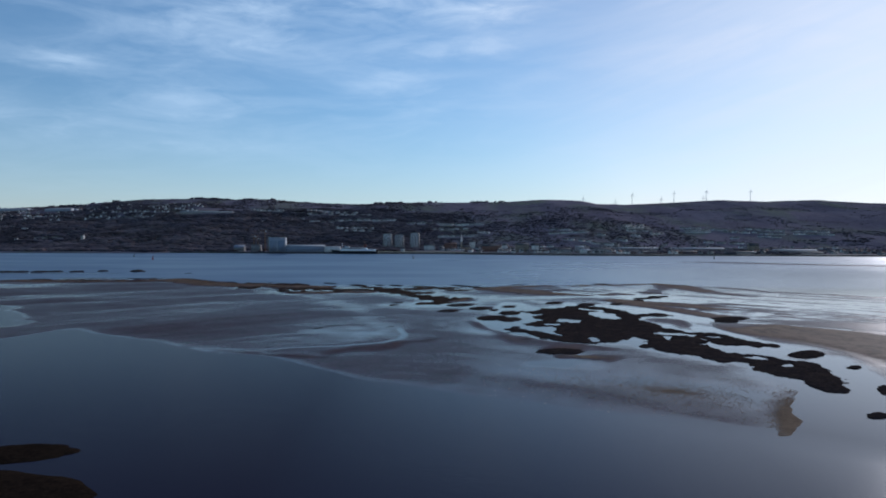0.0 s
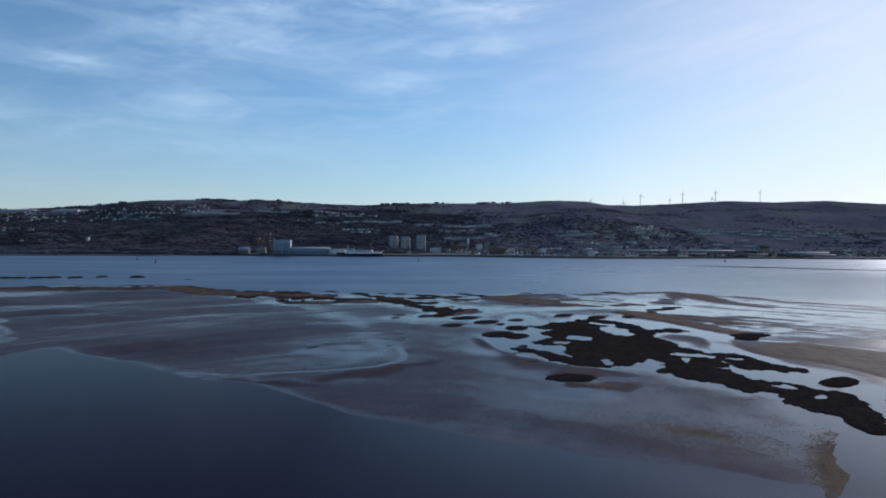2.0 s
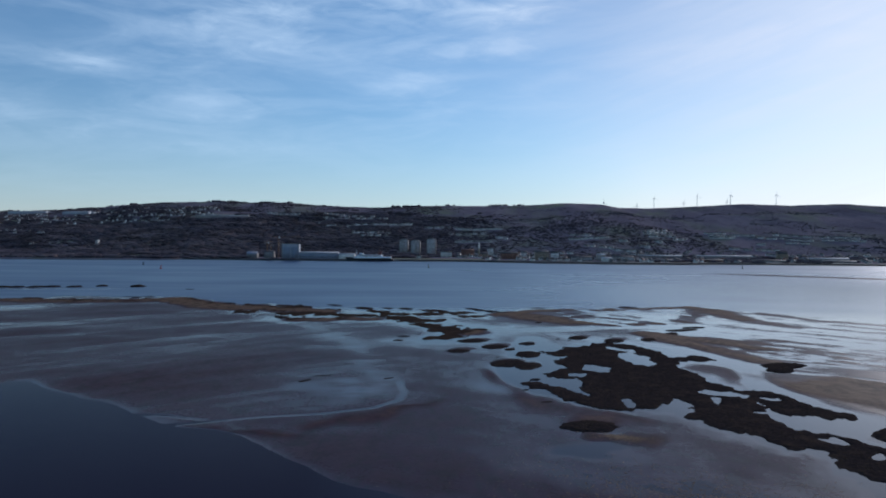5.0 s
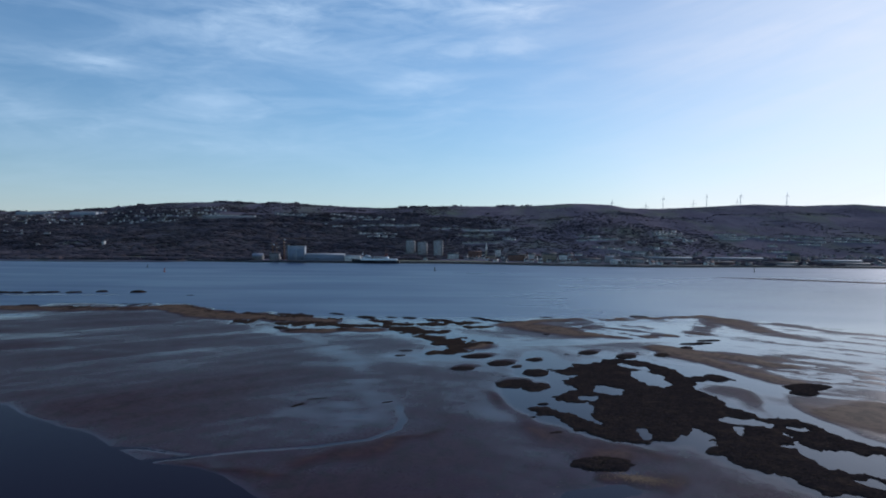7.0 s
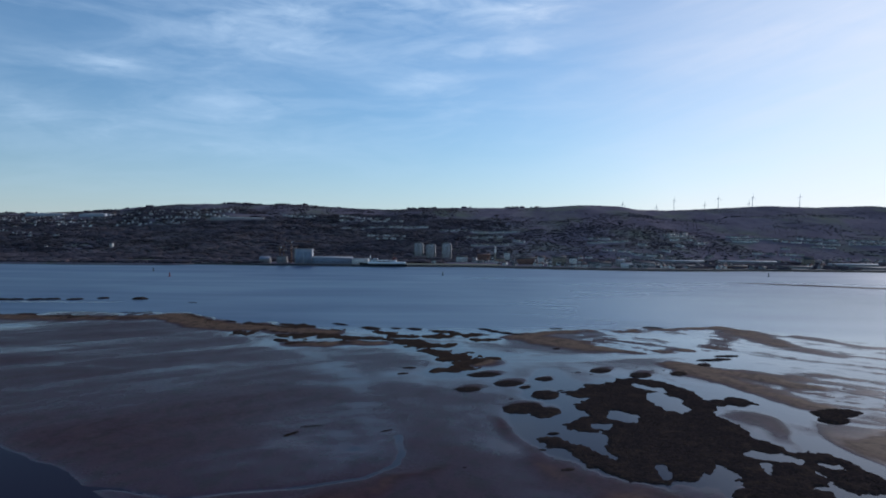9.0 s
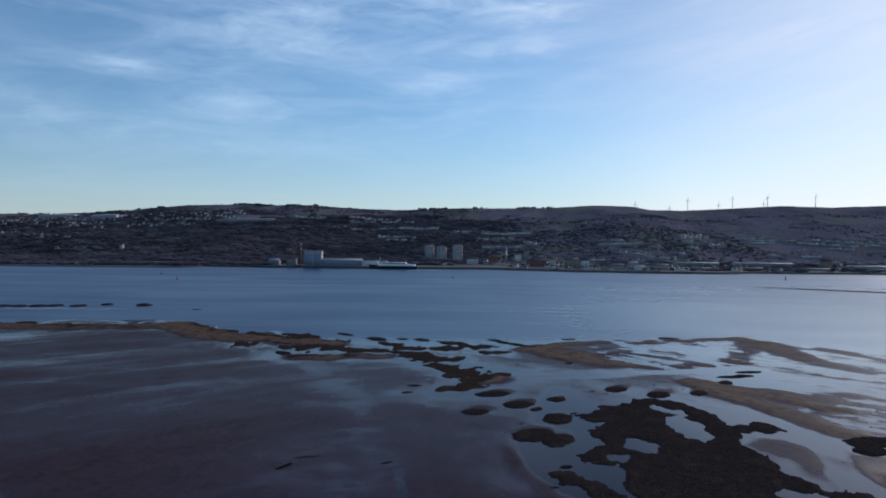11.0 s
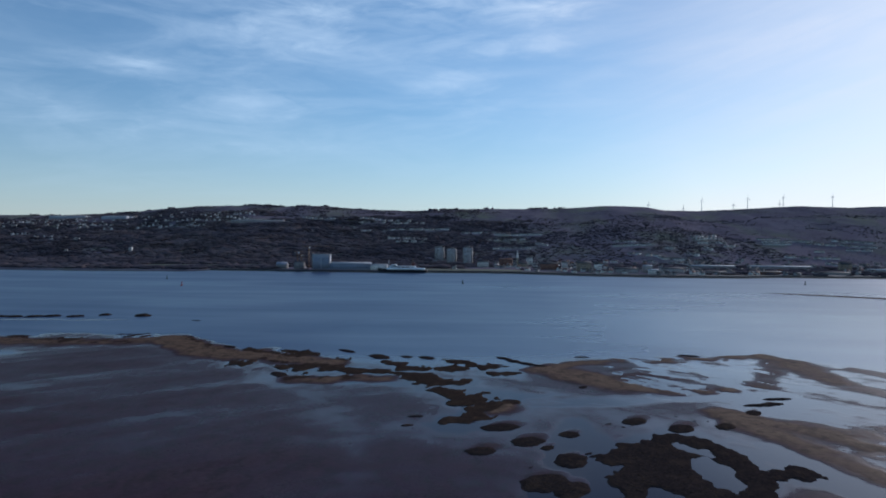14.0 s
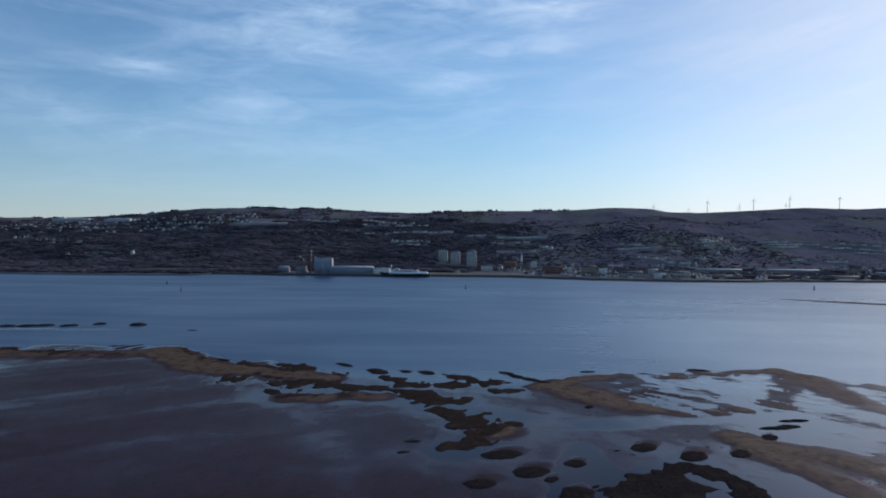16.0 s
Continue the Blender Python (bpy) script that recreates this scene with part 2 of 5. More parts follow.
def sand_build(tree, bsdf, place):
    split = tree.nodes.new("ShaderNodeSeparateXYZ")
    tree.links.new(place, split.inputs[0])
    broad = noise_node(tree, mapped(tree, place, (0.012, 0.02, 1), (0, 0, -8)), 1.0, 5, 0.6, 0.4)
    fine = noise_node(tree, mapped(tree, place, (0.35, 0.5, 1)), 1.0, 5, 0.65)
    ripple = noise_node(tree, mapped(tree, place, (0.9, 2.2, 1), (0, 0, 15)), 1.0, 3, 0.6)
    level = math_node(tree, "ADD", split.outputs[2], math_node(tree, "MULTIPLY", math_node(tree, "SUBTRACT", broad, 0.5), 0.10))
    level = math_node(tree, "ADD", level, math_node(tree, "MULTIPLY", math_node(tree, "SUBTRACT", fine, 0.5), 0.05))
    speck = noise_node(tree, mapped(tree, place, (0.75, 1.0, 1)), 1.0, 3, 0.7)
    level = math_node(tree, "ADD", level, math_node(tree, "MULTIPLY", math_node(tree, "SUBTRACT", speck, 0.5), 0.12))
    mottle = math_node(tree, "ADD", level, math_node(tree, "MULTIPLY", math_node(tree, "SUBTRACT", noise_node(tree, mapped(tree, place, (0.09, 0.06, 1), (0, 0, 30)), 1.0, 5, 0.65, 0.5), 0.5), 0.30))
    dry = ramp(tree, math_node(tree, "MULTIPLY", mottle, 2.0), [(0.12, 0.0), (0.36, 0.12), (0.80, 1.0)])
    soil = mix_color(tree, dry, (0.060, 0.025, 0.037), (0.195, 0.118, 0.075))
    wrack = noise_node(tree, mapped(tree, place, (0.16, 0.10, 1), (0, 0, -20)), 1.0, 6, 0.7, 0.6)
    soil = mix_color(tree, ramp(tree, wrack, [(0.48, 0.0), (0.62, 0.62)]), soil, (0.030, 0.019, 0.015))
    soil = mix_color(tree, ramp(tree, fine, [(0.35, 0.0), (0.75, 0.5)]), soil, (0.012, 0.009, 0.011))
    tree.links.new(soil, bsdf.inputs["Base Color"])
    tree.links.new(ramp(tree, math_node(tree, "MULTIPLY", level, 2.0), [(0.0, 0.06), (0.07, 0.16), (0.18, 0.31), (0.34, 0.50), (0.6, 0.8)]), bsdf.inputs["Roughness"])
    film = math_node(tree, "ADD", split.outputs[2], math_node(tree, "MULTIPLY", math_node(tree, "SUBTRACT", broad, 0.5), 0.10))
    sheet = noise_node(tree, mapped(tree, place, (0.045, 0.030, 1), (0, 0, 24)), 1.0, 6, 0.68, 0.8)
    film = math_node(tree, "ADD", film, math_node(tree, "MULTIPLY", math_node(tree, "SUBTRACT", sheet, 0.5), 0.14))
    film = math_node(tree, "ADD", film, math_node(tree, "MULTIPLY", math_node(tree, "SUBTRACT", speck, 0.5), 0.05))
    awash = clamp01(tree, math_node(tree, "SUBTRACT", 1.0, math_node(tree, "MULTIPLY", film, 14.0)))
    # IOR set by place: film brighter eastwards, for sun glitter, duller to the west
    shine = math_node(tree, "MULTIPLY_ADD", clamp01(tree, math_node(tree, "MULTIPLY", math_node(tree, "SUBTRACT", split.outputs[0], 65.0), 1 / 110.0)), 0.32, 0.065)
    dull = math_node(tree, "MULTIPLY_ADD", clamp01(tree, math_node(tree, "MULTIPLY", math_node(tree, "ADD", split.outputs[0], 60.0), -1 / 150.0)), -0.022, 1.085)
    tree.links.new(math_node(tree, "MULTIPLY_ADD", awash, shine, dull), bsdf.inputs["IOR"])
    bump(tree, bsdf, ripple, 0.15, 0.03)


def bed_build(low, high, worn):
    """Matted shells and weed: dark clumps, paler worn patches."""
    def build(tree, bsdf, place):
        clump = noise_node(tree, place, 0.9, 5, 0.7, 0.3)
        patch = noise_node(tree, place, 0.11, 5, 0.7, 0.5)
        col = mix_color(tree, ramp(tree, clump, [(0.35, 0.0), (0.7, 1.0)]), low, high)
        col = mix_color(tree, ramp(tree, patch, [(0.5, 0.0), (0.75, 0.6)]), col, worn)
        tree.links.new(col, bsdf.inputs["Base Color"])
        bsdf.inputs["Specular IOR Level"].default_value = 0.0
        bump(tree, bsdf, clump, 0.9, 0.25)
    return build


def hill_build(tree, bsdf, place):
    split = tree.nodes.new("ShaderNodeSeparateXYZ")
    tree.links.new(place, split.inputs[0])
    field = noise_node(tree, mapped(tree, place, (0.0045, 0.0028, 0.0045)), 1.0, 5, 0.55, 0.5)
    scrub = noise_node(tree, mapped(tree, place, (0.02, 0.02, 0.02)), 1.0, 5, 0.65)
    # ground colours raised and tinted purple in place of distant haze
    grass = mix_color(tree, scrub, (0.195, 0.190, 0.135), (0.24, 0.23, 0.165))
    heath = mix_color(tree, scrub, (0.220, 0.172, 0.190), (0.270, 0.215, 0.228))
    col = mix_color(tree, ramp(tree, field, [(0.46, 0.0), (0.62, 1.0)]), heath, grass)
    # thickets and bracken stands, hedges along the contour
    stand = noise_node(tree, mapped(tree, place, (0.010, 0.0035, 0.010), (0, 0, 12)), 1.0, 7, 0.68, 0.7)
    col = mix_color(tree, ramp(tree, stand, [(0.38, 0.0), (0.60, 0.85)]), col, (0.160, 0.128, 0.150))
    tree.links.new(col, bsdf.inputs["Base Color"])
    bsdf.inputs["Specular IOR Level"].default_value = 0.0
    bump(tree, bsdf, scrub, 0.3, 3.0)


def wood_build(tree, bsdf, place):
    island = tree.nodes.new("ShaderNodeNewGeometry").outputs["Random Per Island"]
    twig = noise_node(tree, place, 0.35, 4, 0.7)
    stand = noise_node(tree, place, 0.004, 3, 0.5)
    # lifted, purplish tones stand in for the haze over the far bank
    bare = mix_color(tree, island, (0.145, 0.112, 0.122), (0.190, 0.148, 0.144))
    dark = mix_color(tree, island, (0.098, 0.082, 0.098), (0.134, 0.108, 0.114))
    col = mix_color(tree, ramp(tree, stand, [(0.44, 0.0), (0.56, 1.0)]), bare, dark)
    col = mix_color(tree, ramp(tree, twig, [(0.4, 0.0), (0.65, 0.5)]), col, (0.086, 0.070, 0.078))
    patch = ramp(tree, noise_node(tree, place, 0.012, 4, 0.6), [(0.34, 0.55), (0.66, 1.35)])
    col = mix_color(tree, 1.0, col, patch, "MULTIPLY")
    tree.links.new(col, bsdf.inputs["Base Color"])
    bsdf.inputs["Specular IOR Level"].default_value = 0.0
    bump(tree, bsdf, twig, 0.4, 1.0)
    # bare twigs let light through
    thin = tree.nodes.new("ShaderNodeBsdfTranslucent")
    tree.links.new(col, thin.inputs["Color"])
    both = tree.nodes.new("ShaderNodeMixShader")
    both.inputs[0].default_value = 0.2
    tree.links.new(bsdf.outputs[0], both.inputs[1])
    tree.links.new(thin.outputs[0], both.inputs[2])
    tree.links.new(both.outputs[0], tree.nodes["Material Output"].inputs["Surface"])


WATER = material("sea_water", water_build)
SAND = material("wet_sand", sand_build)
BED = material("mussel_and_weed", bed_build((0.018, 0.015, 0.016), (0.058, 0.040, 0.035), (0.092, 0.060, 0.042)), 1.0)
WEED = material("brown_wrack", bed_build((0.013, 0.009, 0.007), (0.030, 0.019, 0.013), (0.038, 0.024, 0.016)), 1.0)
FAR_WEED = material("far_weed", bed_build((0.026, 0.018, 0.016), (0.078, 0.050, 0.036), (0.13, 0.078, 0.048)), 1.0)
CLUMPS = material("mussel_clumps", bed_build((0.024, 0.018, 0.016), (0.085, 0.056, 0.040), (0.11, 0.07, 0.045)), 1.0)
SHELLS = material("shells_and_grit", bed_build((0.16, 0.105, 0.068), (0.30, 0.205, 0.135), (0.33, 0.225, 0.15)), 1.0)
HILL = material("winter_pasture", hill_build, 0.95)
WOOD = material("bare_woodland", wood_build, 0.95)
RENDER_WHITE = weathered("white_render", (0.84, 0.78, 0.71), 0.7, vary=0.3)
RENDER_GREY = weathered("grey_render", (0.46, 0.42, 0.39), 0.85, vary=0.45)
BRICK_RED = weathered("red_brick", (0.26, 0.13, 0.09), 0.85, vary=0.2)
SANDSTONE = weathered("sandstone", (0.36, 0.28, 0.20), 0.9, vary=0.2)
SLATE = weathered("slate", (0.10, 0.094, 0.098), 0.8, vary=0.5, gloss=0.25)
TILE_RED = weathered("clay_tile", (0.17, 0.085, 0.06), 0.8, vary=0.3)
GLAZING = weathered("dark_glazing", (0.03, 0.035, 0.045), 0.12, stain=0.1)
TOWER_PALE = weathered("pale_concrete", (0.56, 0.53, 0.51), 0.8, stain=0.15)
TOWER_GREY = weathered("grey_concrete", (0.24, 0.22, 0.21), 0.85, stain=0.2)
CLADDING = weathered("pale_cladding", (0.31, 0.33, 0.36), 0.55, stain=0.12)
CLADDING_BLUE = weathered("blue_grey_cladding", (0.22, 0.24, 0.29), 0.6, stain=0.15)
ROOF_WHITE = weathered("pale_sheet_roof", (0.33, 0.34, 0.36), 0.85, stain=0.12)
HULL_BLACK = weathered("black_hull", (0.018, 0.018, 0.022), 0.35, stain=0.2)
SHIP_WHITE = weathered("ship_white", (0.86, 0.87, 0.88), 0.35, stain=0.08)
FUNNEL_RED = weathered("funnel_red", (0.20, 0.06, 0.045), 0.4, stain=0.15)
STEEL = weathered("galvanised_steel", (0.42, 0.43, 0.44), 0.5, 0.4)
TURBINE_WHITE = weathered("turbine_white", (0.55, 0.56, 0.57), 0.4, stain=0.05)
CRANE_RUST = weathered("crane_paint", (0.20, 0.11, 0.07), 0.6)
BUOY_RED = weathered("buoy_red", (0.40, 0.035, 0.030), 0.45)
BUOY_DARK = weathered("buoy_dark", (0.030, 0.045, 0.035), 0.5)
QUAY = weathered("quay_stone", (0.05, 0.048, 0.046), 0.9, stain=0.4)
LAWN = weathered("winter_lawn", (0.065, 0.070, 0.032), 0.95, 0.0, 0.2, 0.35)
ASPHALT = weathered("asphalt", (0.05, 0.05, 0.052), 0.9)

# ---- shapes ----
def finish(name, verts, faces, mat, smooth=False):
    me = bpy.data.meshes.new(name)
    verts = np.asarray(verts, dtype=np.float32).reshape(-1, 3)
    faces = np.asarray(faces, dtype=np.int32)
    n, k = faces.shape
    me.vertices.add(len(verts))
    me.vertices.foreach_set("co", verts.ravel())
    me.loops.add(n * k)
    me.loops.foreach_set("vertex_index", faces.ravel())
    me.polygons.add(n)
    me.polygons.foreach_set("loop_start", np.arange(0, n * k, k, dtype=np.int32))
    me.polygons.foreach_set("loop_total", np.full(n, k, dtype=np.int32))
    me.update(calc_edges=True)
    if smooth:
        me.polygons.foreach_set("use_smooth", np.ones(n, dtype=bool))
    me.materials.append(mat)
    return me


def lattice(nu, nv):
    """Quads of a grid of nu x nv vertices."""
    i = np.arange(nu - 1)[:, None] * nv + np.arange(nv - 1)[None, :]
    return np.stack([i, i + nv, i + nv + 1, i + 1], -1).reshape(-1, 4)


def hashed(i, j, seed):
    v = np.sin(i * 127.1 + j * 311.7 + seed * 74.7) * 43758.5453
    return v - np.floor(v)


def value_noise(x, y, seed=0):
    """Smooth noise in -1..1."""
    i, j = np.floor(x), np.floor(y)
    u, v = x - i, y - j
    u, v = u * u * (3 - 2 * u), v * v * (3 - 2 * v)
    a = hashed(i, j, seed) * (1 - u) + hashed(i + 1, j, seed) * u
    b = hashed(i, j + 1, seed) * (1 - u) + hashed(i + 1, j + 1, seed) * u
    return (a * (1 - v) + b * v) * 2 - 1


def fbm(x, y, octaves=4, seed=0, gain=0.5):
    total, amp = 0.0, 1.0
    for k in range(octaves):
        total = total + amp * value_noise(x * 2 ** k + 17.3 * k, y * 2 ** k - 9.1 * k, seed + k)
        amp *= gain
    return total


def ease(u):
    u = np.clip(u, 0, 1)
    return u * u * (3 - 2 * u)


def curve(x, knots, soft):
    """A smooth line through (x, value) knots."""
    kx, kv = zip(*knots)
    return sum(np.interp(x + d * soft, kx, kv) for d in (-1, -0.5, 0, 0.5, 1)) / 5


def mound_field(x, y, ellipses):
    """About the distance inside (+) or outside (-) of the union of ellipses (x, y, half length, half width, degrees)."""
    best = np.full(np.shape(x), -1e3)
    for cx, cy, a, b, deg in ellipses:
        c, s = math.cos(radians(deg)), math.sin(radians(deg))
        u, v = ((x - cx) * c + (y - cy) * s) / a, (-(x - cx) * s + (y - cy) * c) / b
        q = np.sqrt(u * u + v * v) + 1e-6
        g = np.sqrt((u / a) ** 2 + (v / b) ** 2) / q + 1e-6
        best = np.maximum(best, (1 - q) / g)
    return best


def along_line(x, y, line):
    """Distance from a bent line."""
    best = np.full(np.shape(x), 1e4)
    for (x0, y0), (x1, y1) in zip(line, line[1:]):
        dx, dy = x1 - x0, y1 - y0
        u = np.clip(((x - x0) * dx + (y - y0) * dy) / (dx * dx + dy * dy), 0, 1)
        best = np.minimum(best, np.hypot(x - x0 - u * dx, y - y0 - u * dy))
    return best


# ---- the far shore and hills ----
SHORE = [(-3800, 1800), (-1240, 1805), (-980, 1792), (-725, 1806), (-700, 1872), (-520, 1856), (-275, 1848), (20, 1862), (150, 1805), (204, 1782), (375, 1745), (520, 1752), (620, 1792), (850, 1790), (1070, 1778), (3800, 1760)]
RIDGE = [(-3800, 175), (-2700, 185), (-2300, 182), (-1940, 198), (-1733, 222), (-1590, 232), (-1288, 239), (-1140, 234), (-900, 236), (-843, 230), (-608, 217), (-460, 210), (-300, 219), (-70, 224), (284, 226), (521, 241), (729, 236), (800, 220), (960, 216), (1233, 230), (1470, 243), (1680, 236), (1944, 246), (2122, 236), (2324, 228), (3800, 205)]
CREST_Y = 3800.0


def shore_y(x):
    return curve(x, SHORE, 14.0) + 5 * value_noise(x / 45.0, x * 0 + 0.5, 5)


def land_z(x, y):
    """Height of the far bank."""
    s = y - shore_y(x)
    crest = curve(x, RIDGE, 30.0)
    foot = 2250 + 90 * value_noise(x / 520.0, x * 0 + 2.5, 8)
    u = np.clip((y - foot) / (CREST_Y - foot), 0, 1.0)
    rise = 0.88 * u + 0.12 * ease(u)
    rise = np.where(u < 0.12, rise * ease(u / 0.12) * 0.5 + rise * 0.5, rise)
    z = -2.5 + 6.0 * ease((s + 6) / 14.0) + 5.0 * ease(s / 450.0) + (crest - 9) * rise
    roll = fbm(x / 430.0, y / 330.0, 4, 11) * (16 - 11 * ease((x + 500) / 600.0)) * np.clip(4 * u * (1 - u), 0, 1)
    back = np.maximum(y - CREST_Y, 0)
    return z + roll + 1.2 * fbm(x / 60.0, y / 60.0, 3, 23) * np.clip(u * 4, 0, 1) - 0.055 * back


def build_land():
    ny = 230
    x = np.linspace(-3700, 3700, 430)[:, None] + np.zeros(ny)[None, :]
    v = np.linspace(0, 1, ny)[None, :]
    y0 = shore_y(x)
    y = np.where(v < 0.12, y0 - 14 + v / 0.12 * 90, 0)
    y = np.where(v >= 0.12, (y0 + 76) + (v - 0.12) / 0.88 * (4950 - y0 - 76), y)
    me = finish("hillside", np.stack([x, y, land_z(x, y)], -1), lattice(430, ny), HILL, True)
    tagged(new("hillside", me), "winter hillside of dark heath, pasture and woods", "hillside", kind="structure")


build_land()

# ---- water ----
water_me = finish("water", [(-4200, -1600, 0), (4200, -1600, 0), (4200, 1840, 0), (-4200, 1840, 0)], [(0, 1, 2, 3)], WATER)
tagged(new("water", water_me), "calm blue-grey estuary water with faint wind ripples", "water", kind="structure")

# ---- tidal flat ----
LAGOON = [(-900, 250), (-420, 300), (-250, 287), (-205, 296), (-188, 300), (-177, 345), (-155, 324), (-120, 303), (-107, 290), (-87, 274), (-70, 270), (-50, 252), (-36, 236), (-22, 222), (-11, 217), (0, 207), (19, 194), (37, 181), (54, 178), (66, 174), (74, 165), (82, 170), (92, 190), (102, 206), (108, 214), (128, 222), (160, 200), (320, 170), (900, 160)]
CHANNEL = [(-900, 660), (-420, 712), (-389, 734), (-348, 742), (-301, 748), (-261, 748), (-222, 702), (-180, 690), (-147, 685), (-109, 650), (-69, 634), (-30, 625), (15, 634), (46, 647), (86, 663), (135, 676), (176, 683), (219, 692), (238, 660), (290, 600), (330, 538), (420, 430), (900, 300)]
MAIN_BED = [(81, 400, 63, 26, 81), (73, 347, 43, 19.9, 80), (55, 370, 14.5, 11.3, 58), (39, 338, 12, 6.5, -40), (48, 320, 14, 6.5, -62), (62, 432, 18.3, 8.6, 61), (57, 401, 11.3, 7.7, 70), (99, 424, 34, 12, -82), (120, 412, 11, 8, 20), (76, 318, 12.4, 4.6, 73), (58, 314, 11.5, 8.9, 50), (97, 348, 39, 12.1, 83), (100, 312, 42, 13.6, 79), (122, 324, 17.2, 8.7, -86), (126, 302, 15.2, 9.5, -31), (104, 280, 22, 10.2, 86), (113, 261, 19.8, 9.0, -82), (121, 235, 27, 8.2, 74), (116, 250, 25, 10.1, 87)]
BED_POOLS = [(92, 410, 21, 7.0, -86), (66, 383, 9.8, 5.4, -77), (56, 367, 5.4, 3.7, 69), (47, 345, 13, 3.6, -65), (107, 331, 9.0, 5.0, -27), (100, 318, 3.6, 2.1, 57), (122, 324, 3.1, 2.8, 77), (108, 300, 3.0, 1.9, 37), (115, 269, 3.7, 1.9, -90), (120, 252, 2.9, 1.7, 66), (90, 442, 10.7, 4.3, -59), (66, 316, 6.6, 2.5, 75), (120, 286, 15.0, 8.4, -59)]
SWIRL = [(-36, 326, 24, 14, 55), (-52, 342, 20, 16, 30), (-36, 390, 50, 10, -76), (-64, 465, 50, 12, -65), (-104, 538, 61, 12, -53)]
RIDGES = [(14, 504, 20, 9, 59)]
# sand banks: height, half width, then the line that the crest follows
EDGE_BANKS = [
    (0.46, 15, [(44, 614), (60, 594), (84, 567)]), (0.34, 6, [(84, 562), (110, 553), (142, 560)]),
    (0.40, 8, [(50, 634), (96, 654), (137, 664), (171, 674), (203, 688)]),
    (0.40, 11, [(206, 682), (214, 664), (215, 640), (215, 615), (216, 596)]), (0.16, 9, [(216, 600), (220, 576), (232, 550)]),
    (0.20, 9, [(206, 660), (188, 625), (172, 590), (160, 568)]), (0.14, 7, [(248, 636), (268, 592), (310, 556), (336, 538)]),
]
EAST_BANKS = [
    (0.46, 10, [(122, 503), (140, 490), (155, 470), (168, 448)]), (0.42, 9, [(126, 488), (137, 456), (146, 426), (153, 406)]),
    (0.16, 8, [(146, 492), (158, 484), (172, 470)]),
    (0.46, 14, [(150, 342), (166, 320), (172, 286), (172, 250), (170, 215)]), (0.42, 16, [(170, 350), (188, 325), (196, 285)]),
    (0.11, 11, [(110, 378), (122, 382), (132, 362)]),
    (0.06, 3.5, [(100, 206), (91, 188), (84, 170), (74, 150)]), (0.20, 4, [(47, 271), (61, 264)]),
]
WEST_BANKS = [
    (0.55, 17, [(-264, 722), (-238, 692), (-204, 658), (-176, 644)]), (0.48, 16, [(-172, 658), (-140, 636), (-108, 622)]),
    (0.36, 10, [(-112, 566), (-85, 568), (-60, 575)]), (0.36, 17, [(-410, 698), (-380, 692), (-345, 690), (-300, 700), (-266, 712)]),
]
BANKS = EDGE_BANKS + EAST_BANKS + WEST_BANKS
# narrow runs of water: half width, then their line
RUNS = [
    (6, [(98, 444), (119, 435), (131, 426), (134, 402), (133, 378), (128, 352)]), (5, [(128, 352), (132, 318), (139, 280), (138, 240), (126, 205)]),
    (6, [(80, 606), (105, 624), (129, 605), (149, 581), (156, 561), (142, 528)]),
    (1.3, [(-110, 286), (-96, 287), (-79, 282)]), (1.4, [(-87, 275), (-63, 285), (-42, 292), (-26, 301), (-18, 314), (-17, 328), (-21, 347)]),
    (3, [(150, 382), (172, 370), (196, 350)]), (12, [(-282, 440), (-246, 398), (-220, 360)]),
]
LOW_BARS = [(108, 606, 40, 16, 5), (24, 350, 30, 5, -75), (38, 312, 22, 5, -55), (55, 292, 18, 4, -35), (-72, 266, 30, 3, -2), (-25, 290, 24, 4, 45)]
ISLES = [(46, 280, 9.5, 7.5, 20), (27, 394, 11, 8, 60), (36, 388, 10, 6, 76), (39, 421, 10, 6.5, 80), (42, 459, 5.5, 4.5, 60), (11, 468, 9, 6.5, 30), (23, 446, 8.5, 6.5, 50), (3, 430, 7, 5.5, 40), (31, 438, 4, 2.6, 60), (75, 485, 8, 5, 55), (94, 474, 8.5, 5.2, 55), (116, 480, 7, 4.3, 53), (137, 507, 7.5, 3.6, 60), (36, 355, 2.5, 1.4, 30), (84, 295, 5.5, 3.4, 55)]


FAR_BED = [(-19, 539, 9, 5, -50), (-6, 524, 14, 9, 60), (-4, 483, 12, 5, 43), (8, 508, 17, 7, 58), (-22, 568, 15, 8, 14), (-42, 583, 17, 9, -40), (-77, 598, 22, 8, -10), (-107, 612, 16, 8, -42), (-123, 606, 11, 6, -38), (-61, 627, 12, 6, -50), (-137, 662, 19, 7, -40), (-168, 667, 18, 6, -30), (-16, 637, 13, 6, -45), (0, 624, 14, 8, 10), (-20, 612, 11, 6, 60), (-102, 638, 9, 5, -40), (-45, 610, 12, 6, 0), (11, 600, 9, 4, 10)]
WEEDY = [(-239, 703, 46, 13, -53), (-345, 702, 56, 14, -5), (-292, 734, 32, 9, -12), (-149, 642, 34, 16, -46), (-150, 610, 40, 10, -30), (-400, 716, 30, 10, 10), (-85, 575, 34, 9, 10)]


